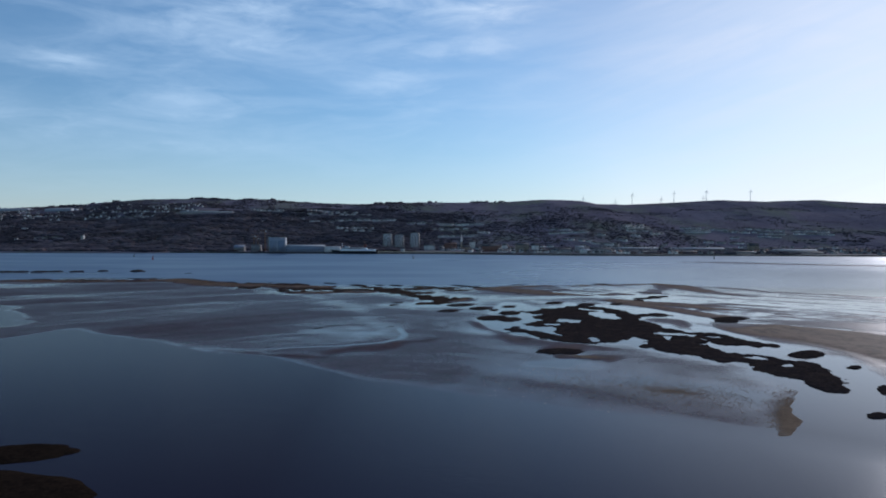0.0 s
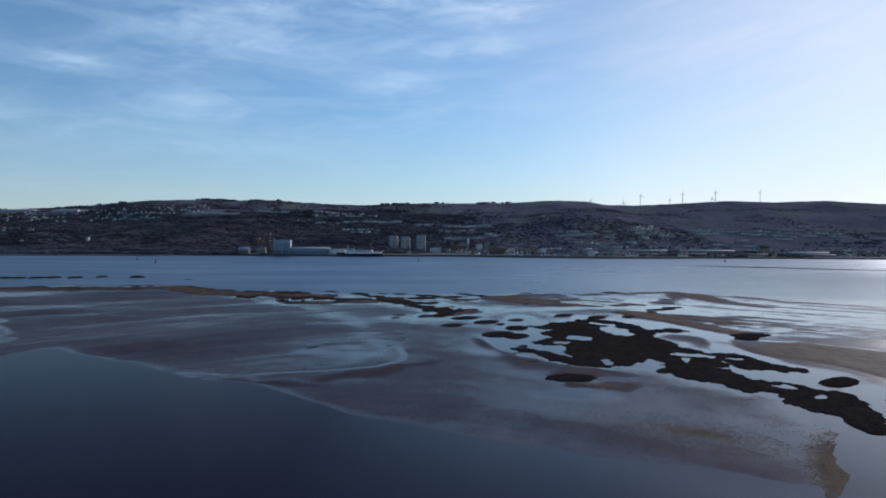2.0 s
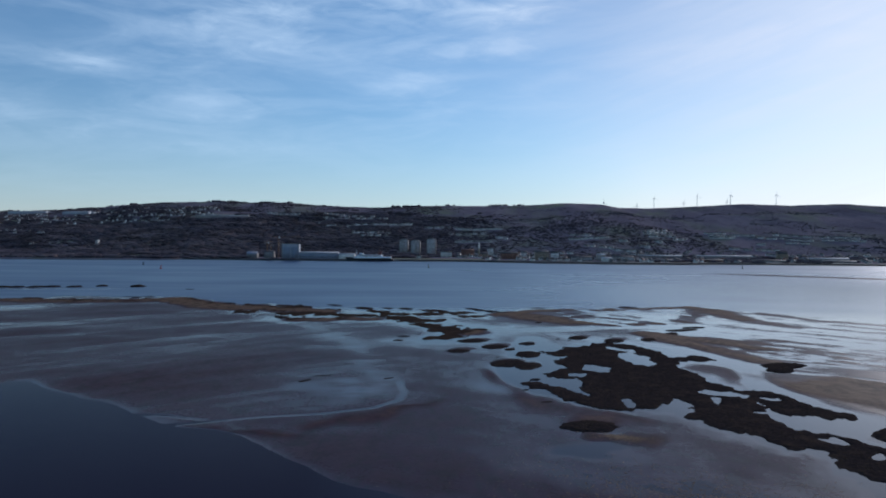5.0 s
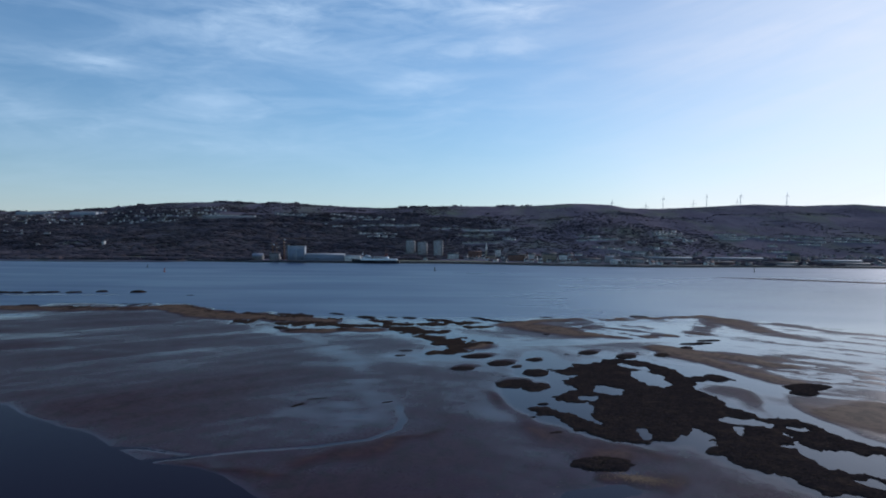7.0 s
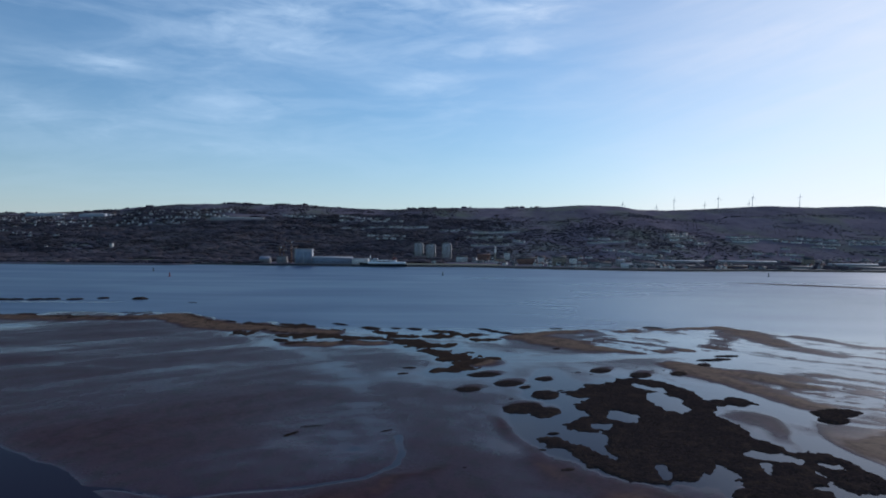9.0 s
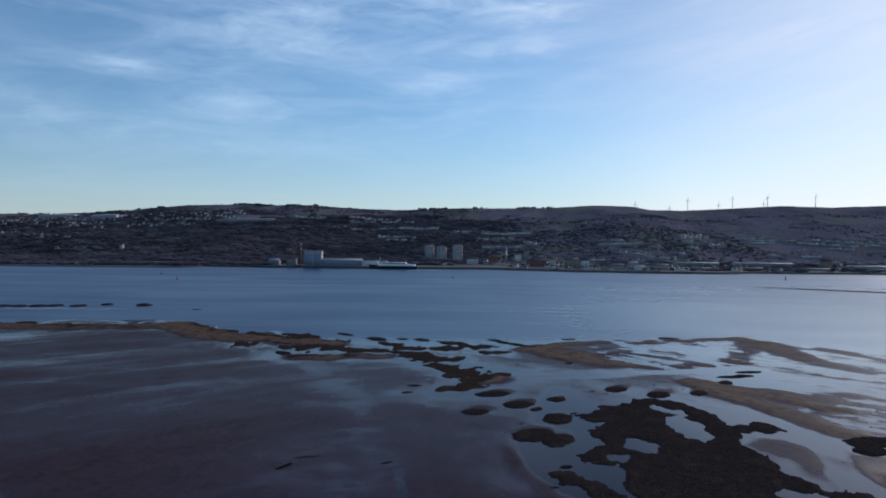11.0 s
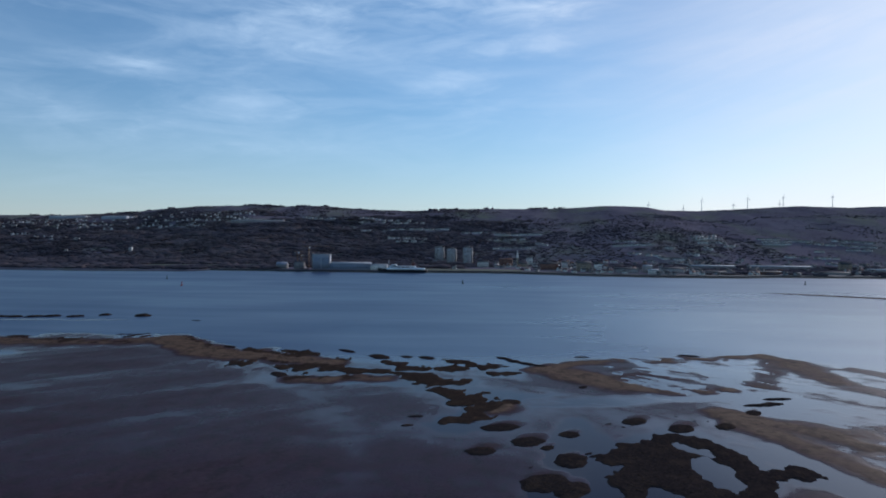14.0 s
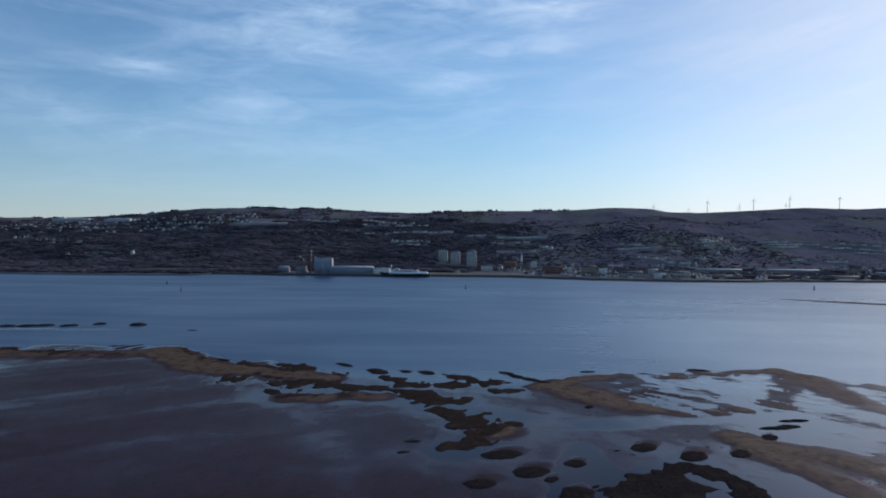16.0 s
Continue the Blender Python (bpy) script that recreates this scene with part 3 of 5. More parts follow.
def far_bed_d(x, y):
    """The broken weed beds along the channel edge."""
    wx, wy = x + 3.5 * fbm(x / 8.0, y / 10.0, 3, 81), y + 4.5 * fbm(x / 8.0, y / 10.0, 3, 83)
    close = mound_field(wx, wy, FAR_BED) + 2.5 + 3.2 * fbm(x / 5.0, y / 13.0, 3, 85)
    loose = np.minimum(mound_field(wx, wy, WEEDY), 6.0) + 10.5 * fbm(x / 7.0, y / 15.0, 4, 87, 0.6) - 4.3
    return np.maximum(close, loose)


def main_bed_d(x, y):
    wx = x + 1.3 * fbm(x / 9.0, y / 14.0, 3, 31) + 1.0 * fbm(x / 3.2, y / 5.5, 3, 33)
    wy = y + 3.0 * fbm(x / 9.0, y / 14.0, 3, 37) + 2.4 * fbm(x / 3.2, y / 5.5, 3, 39)
    ragged = 1.3 * fbm(x / 4.5, y / 8.0, 4, 35, 0.6)
    return np.minimum(mound_field(wx, wy, MAIN_BED) + ragged, -mound_field(wx, wy, BED_POOLS) + 0.5 * ragged)


SHALLOWS = [(75, 470, 80, 50, 10), (-46, 345, 62, 30, -70), (-60, 312, 30, 16, -10), (-45, 474, 60, 22, -8), (-360, 620, 70, 20, -12), (-250, 520, 60, 12, -12), (-175, 470, 70, 9, -4), (-290, 570, 60, 8, -10), (82, 228, 40, 22, -25), (40, 262, 26, 12, 10), (20, 330, 26, 40, 10), (215, 540, 70, 30, 20), (165, 612, 60, 24, 8), (250, 560, 60, 40, -30), (-10, 560, 60, 14, -10), (-60, 430, 40, 14, -15)]
POOLS = [(40, 416, 70, 17, 84), (101, 535, 61, 13, 10), (135, 412, 41, 8, -75), (134, 242, 31, 5, 68), (42, 256, 12, 5, 15), (10, 545, 40, 6, -10), (-390, 640, 50, 9, -12), (-52, 560, 30, 5, -12), (140, 440, 30, 6, -70), (70, 520, 40, 5, 10)]


def flat_z(x, y):
    """Height of the sand over the low water level."""
    wob = fbm(x / 22.0, y / 22.0, 3, 3)
    a = (y - curve(x, LAGOON, 5.0)) + 1.2 * wob
    b = (curve(x, CHANNEL, 9.0) - y) * 0.8 + 6 * wob
    edge = np.minimum(a * 0.016, b * 0.010)
    level = np.where(edge > 0, 0.10 * (1 - np.exp(-edge / 0.07)), edge)
    wx, wy = x + 6 * fbm(x / 30.0, y / 40.0, 3, 41), y + 9 * fbm(x / 30.0, y / 40.0, 3, 43)
    ridge = mound_field(wx, wy, RIDGES)
    film = mound_field(wx, wy, SHALLOWS)
    pool = mound_field(wx, wy, POOLS)
    swirl = mound_field(wx, wy, SWIRL)
    tongue = mound_field(wx, wy, [(56, 205, 62, 34, -38)])
    bed = np.maximum(main_bed_d(x, y), far_bed_d(x, y) * 0.8)
    islet = mound_field(x, y, ISLES)
    inside = ease(edge / 0.03 + 0.3)
    level = level - 0.036 * ease((film + 20) / 40.0) * inside
    level = level - 0.046 * ease((swirl + 7) / 15.0) * (0.75 + 0.55 * fbm(x / 16.0, y / 9.0, 3, 47)) - 0.062 * ease((tongue + 12) / 24.0)
    # the eastern flat lies almost level with the water, combed by the ebb
    ebb = fbm((x * 0.67 - y * 0.74) / 55.0, (x * 0.74 + y * 0.67) / 9.0, 4, 63, 0.55) * 0.075 + fbm(x / 9.0, y / 7.0, 4, 65, 0.6) * 0.034
    east = ease((x - 100) / 45.0) * ease((y - 365) / 45.0) * inside
    level = level * (1 - east) + (0.018 + ebb) * east
    level = level - 0.10 * ease((pool + 5) / 12.0)
    level = level - 0.13 * np.exp(-np.maximum(-bed, 0) / 8.0) * (1 - ease((ridge - 2) / 8.0))
    level = level - 0.035 * np.exp(-np.maximum(-islet, 0) / 14.0)
    level = level - 0.12 * ease((mound_field(x, y, BED_POOLS) + 3) / 4.0)
    lee = mound_field(x - 2.5, y - 6.0, ISLES)
    level = level + 0.16 * ease((lee + 3) / 8.0)
    # small pools let into the flat tops of the eastern banks
    dimple = fbm((x - y) / 26.0, (x + y) / 9.0, 4, 45, 0.6) - 0.22 - 1.5 * ease((np.abs(x - 140) - 48) / 24) - 1.5 * ease((np.abs(y - 610) - 60) / 40)
    mottled = fbm((x - y) / 22.0, (x + y) / 8.0, 4, 49, 0.6) - 0.15 - 1.5 * ease((np.abs(x - 178) - 22) / 14) - 1.5 * ease((np.abs(y - 445) - 35) / 20)
    level = level + 0.42 * ease((ridge + 5) / 17.0) * inside
    bx, by = x + 2.6 * fbm(x / 13.0, y / 17.0, 4, 67), y + 5.0 * fbm(x / 13.0, y / 17.0, 4, 69)
    uneven = 0.9 + 0.25 * fbm(x / 19.0, y / 15.0, 3, 79)
    for high, half, line in BANKS:
        k = ease((1.5 * half - along_line(bx, by, line)) / (1.2 * half))
        level = np.maximum(level, level * (1 - 0.5 * k) + high * k * uneven)
    level = level - 0.34 * ease(dimple / 0.14) * inside
    level = level + 0.10 * ease(mottled / 0.2) * inside
    level = level + 0.13 * ease((mound_field(wx, wy, LOW_BARS) + 4) / 9.0) * inside
    for half, line in RUNS:
        d = along_line(x + 0.12 * half * 3 * wob, y + 0.2 * half * 3 * wob, line)
        level = level - (0.07 + 0.012 * half) * ease((1.4 * half - d) / (0.8 * half))
    # streaks fan out from the middle of the flat towards the channel
    fan = y + 1.0 * np.sqrt((x + 20) ** 2 + 1600.0)
    along = x * 0.7 - y * 0.7 * np.sign(x + 20)
    streak = fbm(along / 70.0, fan / 13.0, 4, 51) * 0.019 + fbm(x / 7.0, y / 9.0, 3, 57) * 0.010
    sweep = fbm(along / 160.0, fan / 46.0, 3, 53) * 0.024
    return level + (streak + sweep) * (0.35 + 0.65 * inside) * (1 - 0.7 * east)


def build_flat():
    nu, nv = 760, 720
    u = np.linspace(-1, 1, nu)
    u = (0.62 * u + 0.38 * u ** 3)[:, None]
    y = np.exp(np.linspace(math.log(95), math.log(960), nv))[None, :] + 0 * u
    x = u * (260 + 0.95 * y)
    z = np.clip(flat_z(x, y), -0.8, 2.0)
    rim = np.minimum(ease((y - 95) / 6), ease((960 - y) / 30)) * ease((1 - np.abs(u)) / 0.02)
    z = z * rim - 0.8 * (1 - rim)
    me = finish("sand_flat", np.stack([x, y, z], -1), lattice(nu, nv), SAND, True)
    tagged(new("sand_flat", me), "wet brown tidal sand flat with shallow pools", "sand flat", kind="structure")


build_flat()
ground_me = finish("ground", [(-4200, -1600, -4), (4200, -1600, -4), (4200, 1830, -4), (-4200, 1830, -4)], [(0, 1, 2, 3)], SAND)
tagged(new("ground", ground_me), "muddy bed under the estuary", "ground", kind="structure")


# ---- mussel beds ----
clump_rng = np.random.default_rng(33)


def clumps(bed, spots, spread):
    """Matted heaps of mussels and weed that stand proud of a bed, as one part of it."""
    n = len(spots)
    if n == 0:
        return
    spots = spots + clump_rng.uniform(-0.5, 0.5, (n, 3)) * (spread, spread, 0.02)
    size = clump_rng.uniform(0.25, 0.75, n) * clump_rng.uniform(0.6, 1.3, n)
    ring = np.linspace(0, 2 * np.pi, 7)[:-1]
    heap = np.concatenate([np.stack([np.cos(ring), np.sin(ring), np.full(6, -0.25)], -1), np.stack([0.5 * np.cos(ring[::2]), 0.5 * np.sin(ring[::2]), np.full(3, 0.30)], -1)])
    verts = heap[None] * (1 + clump_rng.uniform(-0.3, 0.3, (n, 9, 1))) * size[:, None, None] * np.array((1.3, 1.0, 0.55)) + spots[:, None]
    tri = np.array([(0, 1, 6), (1, 7, 6), (1, 2, 7), (2, 3, 7), (3, 8, 7), (3, 4, 8), (4, 5, 8), (5, 6, 8), (5, 0, 6), (6, 7, 8)])[None] + (np.arange(n) * 9)[:, None, None]
    ob = new("mussel_clumps", finish("mussel_clumps", verts.reshape(-1, 3), tri.reshape(-1, 3), CLUMPS, True))
    ob.parent = bed
    tagged(ob, kind="stuff")


def build_bed(x0, x1, y0, y1, s, distance, high, steep, label, mat=BED):
    """A bed of mussels and weed as a rough low plateau over the sand."""
    nx, ny = int((x1 - x0) / s), int((y1 - y0) / s)
    x = np.linspace(x0, x1, nx)[:, None] + np.zeros(ny)[None, :]
    y = np.linspace(y0, y1, ny)[None, :] + np.zeros(nx)[:, None]
    d = distance(x, y)
    lump = 0.07 * fbm(x / 2.2, y / 2.2, 3, 71) + 0.04 * fbm(x / 9.0, y / 9.0, 2, 73)
    z = np.where(d > 0, high * (1 - np.exp(-d / steep)), d * 0.35) + lump * ease(d / 2)
    f = lattice(nx, ny)
    f = f[(z.ravel()[f] > -0.4).any(1)]
    v = np.stack([x, y, np.maximum(z, -0.5)], -1).reshape(-1, 3)
    # every separate patch is a bed of its own
    mark = np.arange(len(v))
    while True:
        low = mark[f].min(1)
        after = mark.copy()
        for k in range(4):
            np.minimum.at(after, f[:, k], low)
        after = after[after]
        if (after == mark).all():
            break
        mark = after
    owner = mark[f[:, 0]]
    keys, count = np.unique(owner, return_counts=True)
    for key in keys[count > 8]:
        g = f[owner == key]
        if v[g, 2].max() < 0.08:
            continue
        used, back = np.unique(g, return_inverse=True)
        ob = new("mussel_bed", finish("mussel_bed", v[used], back.reshape(g.shape), mat, True))
        if len(g) > 150:
            top = v[used][v[used][:, 2] > 0.5 * high]
            clumps(ob, top[clump_rng.random(len(top)) < 0.30 * s], s)
        tagged(ob, label if len(g) > 1500 else "small patch of the broken weed and mussel bed", "mussel bed", "mussel beds on the flat")


def isle(cx, cy, a, b, deg, high=0.5, seed=0, mat=None, name="mussel_bed", label="small dark mussel and weed mound in shallow water", category="mussel bed", group="mussel beds on the flat"):
    """A low mound with an uneven rim."""
    n, m = 40, 9
    th = np.linspace(0, 2 * np.pi, n, endpoint=False)[:, None]
    r = np.linspace(0.02, 1.18, m)[None, :]
    rag = 1 + 0.13 * value_noise(np.cos(th) * 1.6 + seed, np.sin(th) * 1.6, 3) + 0.10 * value_noise(np.cos(th) * 4 + seed, np.sin(th) * 4, 9)
    u, v = a * r * rag * np.cos(th), b * r * rag * np.sin(th)
    c, s = math.cos(radians(deg)), math.sin(radians(deg))
    x, y = cx + u * c - v * s, cy + u * s + v * c
    z = np.where(r < 1, high * np.sqrt(np.clip(1 - r ** 3, 0, 1)), -(r - 1) * 2.0) + high * 0.18 * fbm(x / 2.2, y / 2.2, 3, 77) * (r < 0.96)
    i = np.arange(n)[:, None] * m
    j = ((np.arange(n) + 1) % n)[:, None] * m
    k = np.arange(m - 1)[None, :]
    f = np.stack([i + k, j + k, j + k + 1, i + k + 1], -1).reshape(-1, 4)
    ob = new(name, finish(name, np.stack([x, y, z], -1), f[:, ::-1], mat or BED, True))
    if name == "mussel_bed" and a > 3:
        r2, th2 = 0.85 * np.sqrt(clump_rng.random(int(a * b * 1.6))), clump_rng.uniform(0, 2 * np.pi, int(a * b * 1.6))
        p, q = a * r2 * np.cos(th2), b * r2 * np.sin(th2)
        clumps(ob, np.stack([cx + p * c - q * s, cy + p * s + q * c, high * np.sqrt(1 - r2 ** 3) * 0.98], -1), 0.3)
    return tagged(ob, label, category, group)


build_bed(25, 150, 205, 465, 0.8, main_bed_d, 0.38, 1.6, "large dark brown mussel and weed bed with pools")
build_bed(-440, 60, 470, 765, 1.0, far_bed_d, 0.42, 1.6, "broken dark weed bed along the channel edge", FAR_WEED)
for q, e in enumerate(ISLES):
    isle(*e, high=0.55 if e[2] > 6 else 0.4, seed=q * 3.1)
FAR_ISLES = [(-128, 580, 9, 5, -50), (-77, 653, 12, 6.5, -60), (-105, 675, 10, 3.6, -44), (-57, 655, 6, 3.6, -50), (-42, 652, 8, 4.5, -50), (-200, 684, 8, 4, -40), (13, 656, 7, 3.2, -45), (20, 645, 8, 3.6, -50), (29, 636, 8, 3.4, -42), (38, 627, 7, 3.2, -35), (59, 561, 4.4, 2.4, 60), (155, 530, 6, 3.4, 10), (-30, 484, 4, 2, 20), (-32, 467, 3, 1.6, 20), (-298, 847, 5, 3, 10), (70, 668, 6, 2, 10), (150, 683, 8, 2.5, -20)]
RIGHT_ISLES = [(139, 275, 12, 5.5, 45), (142, 248, 4, 1.9, 49), (131, 211, 8, 3, 57), (109, 180, 4.5, 2.2, 44), (158, 396, 12, 7, 25), (151, 384, 8, 6, 50), (147, 526, 9, 2.2, 10), (162, 542, 8, 1.6, 10)]
WRACK = [(-86, 146, 11, 6.5, 10), (-74, 124, 17, 9, -25), (-101, 136, 16, 9, 0)]
for q, e in enumerate(FAR_ISLES + RIGHT_ISLES):
    isle(*e, high=0.6 if e[2] > 6 else 0.4, seed=50 + q * 2.7)
for q, (x, y, r) in enumerate([(97, 497, 1.0), (104, 489, 0.9), (99, 480, 0.8), (110, 489, 0.8), (68, 474, 1.3), (84, 459, 1.6), (49, 428, 2.6), (23, 411, 1.4), (36, 355, 2.0), (36, 313, 3.2), (47, 431, 2.2), (30, 334, 1.6), (4, 313, 0.8), (62, 479, 2.0)]):
    isle(x, y, r, r * 0.5, 15 + 11 * q % 40, high=0.22, seed=90 + q * 1.9, label="tiny dark mussel mound in the shallows beside the larger beds")
for q, e in enumerate(WRACK):
    isle(*e, high=0.5, seed=7 + q * 4.0, mat=WEED, name="wrack_bed", label="brown seaweed bed in the still lagoon", category="weed bed", group="wrack beds")
for e in [(-515, 852, 10, 4, 20), (-498, 854, 8, 4, 20), (-478, 857, 10, 4, 30), (-463, 864, 9, 4, 40), (-438, 865, 9, 3, 40), (-415, 882, 7, 3, 40), (-371, 880, 8, 6, 20), (-560, 862, 24, 6, 10)]:
    isle(*e, high=2.2 if e[0] > -400 else 1.7, seed=e[0], mat=FAR_WEED, name="weed_islet", label="low dark weed-covered islet in the channel", category="islet", group="islets in the channel")
for e in [(-472, 836, 44, 6, 8), (-404, 840, 34, 4, 12), (-560, 836, 44, 6, 4)]:
    isle(*e, high=0.03, seed=e[0], mat=SAND, name="sand_bank", label="barely awash wet sand bank in the channel", category="sand bank", group="islets in the channel")
for e in [(-60, 347, 5, 1.3, 62), (-55, 358, 5, 0.9, 22), (-26, 354, 3, 0.9, 40)]:
    isle(*e, high=0.14, seed=e[0], mat=WEED, name="weed_patch", label="thin dark weed patch on wet sand", category="weed bed", group="weed patches")
def grit_patch(cx, cy, a, b, deg, n, rng):
    """Scattered low heaps of shell and grit that thin out towards the rim of the patch."""
    c, s = math.cos(radians(deg)), math.sin(radians(deg))
    r, th = np.abs(rng.normal(0, 0.5, n)), rng.uniform(0, 2 * np.pi, n)
    u, v = a * r * np.cos(th), b * r * np.sin(th)
    x, y = cx + u * c - v * s, cy + u * s + v * c
    x, y = x[flat_z(x, y) > -0.02], y[flat_z(x, y) > -0.02]
    n = len(x)
    size = rng.uniform(0.06, 0.19, n)
    ring = np.linspace(0, 2 * np.pi, 7)[:-1]
    base = np.stack([np.cos(ring), np.sin(ring), np.full(6, -0.3)], -1)
    heap = np.concatenate([base, [(0.0, 0.0, 0.35)]])[None] * (1 + rng.uniform(-0.25, 0.25, (n, 7, 1)))
    verts = heap * size[:, None, None] * np.array((1.7, 1.3, 0.28)) + np.stack([x, y, np.maximum(flat_z(x, y), 0.0) + 0.03], -1)[:, None]
    tri = np.array([(k, (k + 1) % 6, 6) for k in range(6)])[None] + (np.arange(n) * 7)[:, None, None]
    ob = new("shell_patch", finish("shell_patch", verts.reshape(-1, 3), tri.reshape(-1, 3), SHELLS, True))
    tagged(ob, "thin scatter of brown shells and grit on wet sand", "shell patch", "shell patches", kind="stuff")


grit_rng = np.random.default_rng(21)
grit_patch(87, 178, 33, 5, 64, 15000, grit_rng)
grit_patch(54, 267, 9, 4, -25, 1500, grit_rng)
grit_patch(66, 208, 56, 30, -30, 5000, grit_rng)
isle(560, 1235, 150, 9, -32, 1.0, 4, SAND, "sand_bar", "long low dark mud bar in the channel", "sand bar", "bars in the channel")
isle(800, 1120, 190, 12, -20, 1.0, 8, SAND, "sand_bar", "long low dark mud bar in the channel", "sand bar", "bars in the channel")

# ---- parts and simple solids ----
def part(name, me, parent, label="", m=None):
    ob = new(name, me)
    ob.parent = parent
    if m is not None:
        ob.matrix_basis = m
    if label:
        ob["label"] = label
    return ob


def thing(name, m, label, category, group=""):
    ob = new(name)
    ob.empty_display_size = 1.0
    ob.matrix_basis = m
    return tagged(ob, label, category, group)


BOX_FACES = [(0, 3, 2, 1), (4, 5, 6, 7), (0, 1, 5, 4), (1, 2, 6, 5), (2, 3, 7, 6), (3, 0, 4, 7)]


def solid(name, corners, mat):
    """A closed mesh of one or several eight-cornered blocks."""
    v = np.array(corners, dtype=float).reshape(-1, 8, 3)
    f = np.concatenate([np.array(BOX_FACES) + 8 * k for k in range(len(v))])
    return finish(name, v, f, mat)


def block(x0, x1, y0, y1, z0, z1):
    return [(x0, y0, z0), (x1, y0, z0), (x1, y1, z0), (x0, y1, z0), (x0, y0, z1), (x1, y0, z1), (x1, y1, z1), (x0, y1, z1)]


def gable_roof(w, d, z, rise, over, thick=0.35):
    """Two sloping slabs with their ridge along x."""
    a, e = w / 2 + over, d / 2 + over
    drop = rise * over / (d / 2)
    out = []
    for s in (-1, 1):
        q = [(-a, s * e, z - drop), (a, s * e, z - drop), (a, 0, z + rise), (-a, 0, z + rise)]
        if s > 0:
            q = [q[1], q[0], q[3], q[2]]
        out.append(q + [(x, y, h + thick) for x, y, h in q])
    return out


def gable_walls(w, d, h, rise):
    """Walls with pointed ends, as two blocks that share the ridge plane."""
    a, e = w / 2, d / 2
    return [[(-a, -e, -3), (a, -e, -3), (a, 0, -3), (-a, 0, -3), (-a, -e, h), (a, -e, h), (a, 0, h + rise), (-a, 0, h + rise)],
            [(-a, 0, -3), (a, 0, -3), (a, e, -3), (-a, e, -3), (-a, 0, h + rise), (a, 0, h + rise), (a, e, h), (-a, e, h)]]


def lathe(name, profile, mat, n=12):
    """A turned shape from (radius, height) pairs."""
    th = np.linspace(0, 2 * np.pi, n, endpoint=False)[:, None]
    r = np.array([p[0] for p in profile])[None, :]
    z = np.array([p[1] for p in profile])[None, :] + 0 * th
    m = len(profile)
    i, j, k = np.arange(n)[:, None] * m, ((np.arange(n) + 1) % n)[:, None] * m, np.arange(m - 1)[None, :]
    f = np.stack([i + k, j + k, j + k + 1, i + k + 1], -1).reshape(-1, 4)
    return finish(name, np.stack([r * np.cos(th), r * np.sin(th), z], -1), f, mat, True)


BUILT = []          # spots that trees keep clear of: x, y, radius


def ground_z(x, y, reach=0.0):
    xs = np.array([x - reach, x + reach, x])
    return float(np.min(land_z(xs, np.full(3, float(y)))))


# ---- houses on the hillside ----
def house_kind(w, d, h, rise, wall, roof, stacks):
    """A pitched-roof house: walls, roof, chimneys, dark windows on the side to the water."""
    name = "house" if w < 15 else "terrace"
    base = thing(name, Matrix(), "", name)
    part("wall", solid("house_wall", gable_walls(w, d, h, rise), wall), base)
    top = part("roof", solid("house_roof", gable_roof(w, d, h, rise, 0.5), roof), base)
    stack = solid("chimney", block(-0.6, 0.6, -0.45, 0.45, 0, 2.0), wall)
    for q in range(stacks):
        x = -w / 2 + 0.8 + (w - 1.6) * (q / max(stacks - 1, 1))
        part("chimney", stack, top, m=pose(x, 0, h + rise - 0.6))
    pane = solid("window", block(-0.75, 0.75, -0.06, 0.06, 0, 1.4), GLAZING)
    n = max(2, int(w / 4.5))
    for floor_z in ((1.0, 3.7) if h > 4.5 else (1.0,)):
        for q in range(n):
            part("window", pane, base, m=pose(-w / 2 + (q + 0.5) * w / n, -d / 2 - 0.02, floor_z))
    return base


HOUSES = [
    (house_kind(10, 8, 5.2, 2.8, RENDER_WHITE, SLATE, 2), "white rendered hillside house with a slate roof"),
    (house_kind(9, 8, 5.0, 2.6, RENDER_GREY, SLATE, 1), "grey rendered hillside house with a slate roof"),
    (house_kind(11, 8, 5.2, 2.8, RENDER_WHITE, TILE_RED, 1), "white rendered hillside house with a brown tiled roof"),
    (house_kind(16, 8, 4.4, 2.2, RENDER_GREY, SLATE, 3), "grey rendered terrace of houses on the hillside"),
    (house_kind(19, 8, 4.6, 2.2, RENDER_WHITE, SLATE, 3), "white rendered terrace of houses on the hillside"),
    (house_kind(36, 9, 5.4, 2.4, RENDER_WHITE, SLATE, 4), "long white terrace of flats on the hillside"),
]
for q, (ob, label) in enumerate(HOUSES):
    ob["label"] = label
    ob["group"] = "houses on the hillside" if q < 3 else "terraces on the hillside"
FIRST_USE = set()


def put_house(kind, x, y, turn):
    m = pose(x, y, ground_z(x, y, 6), 0, 0, turn)
    BUILT.append((x, y, 9 if kind < 3 else 13 if kind < 5 else 21))
    ob = HOUSES[kind][0]
    if kind in FIRST_USE:
        return copy_thing(ob, m)
    FIRST_USE.add(kind)
    ob.matrix_basis = m
    return ob


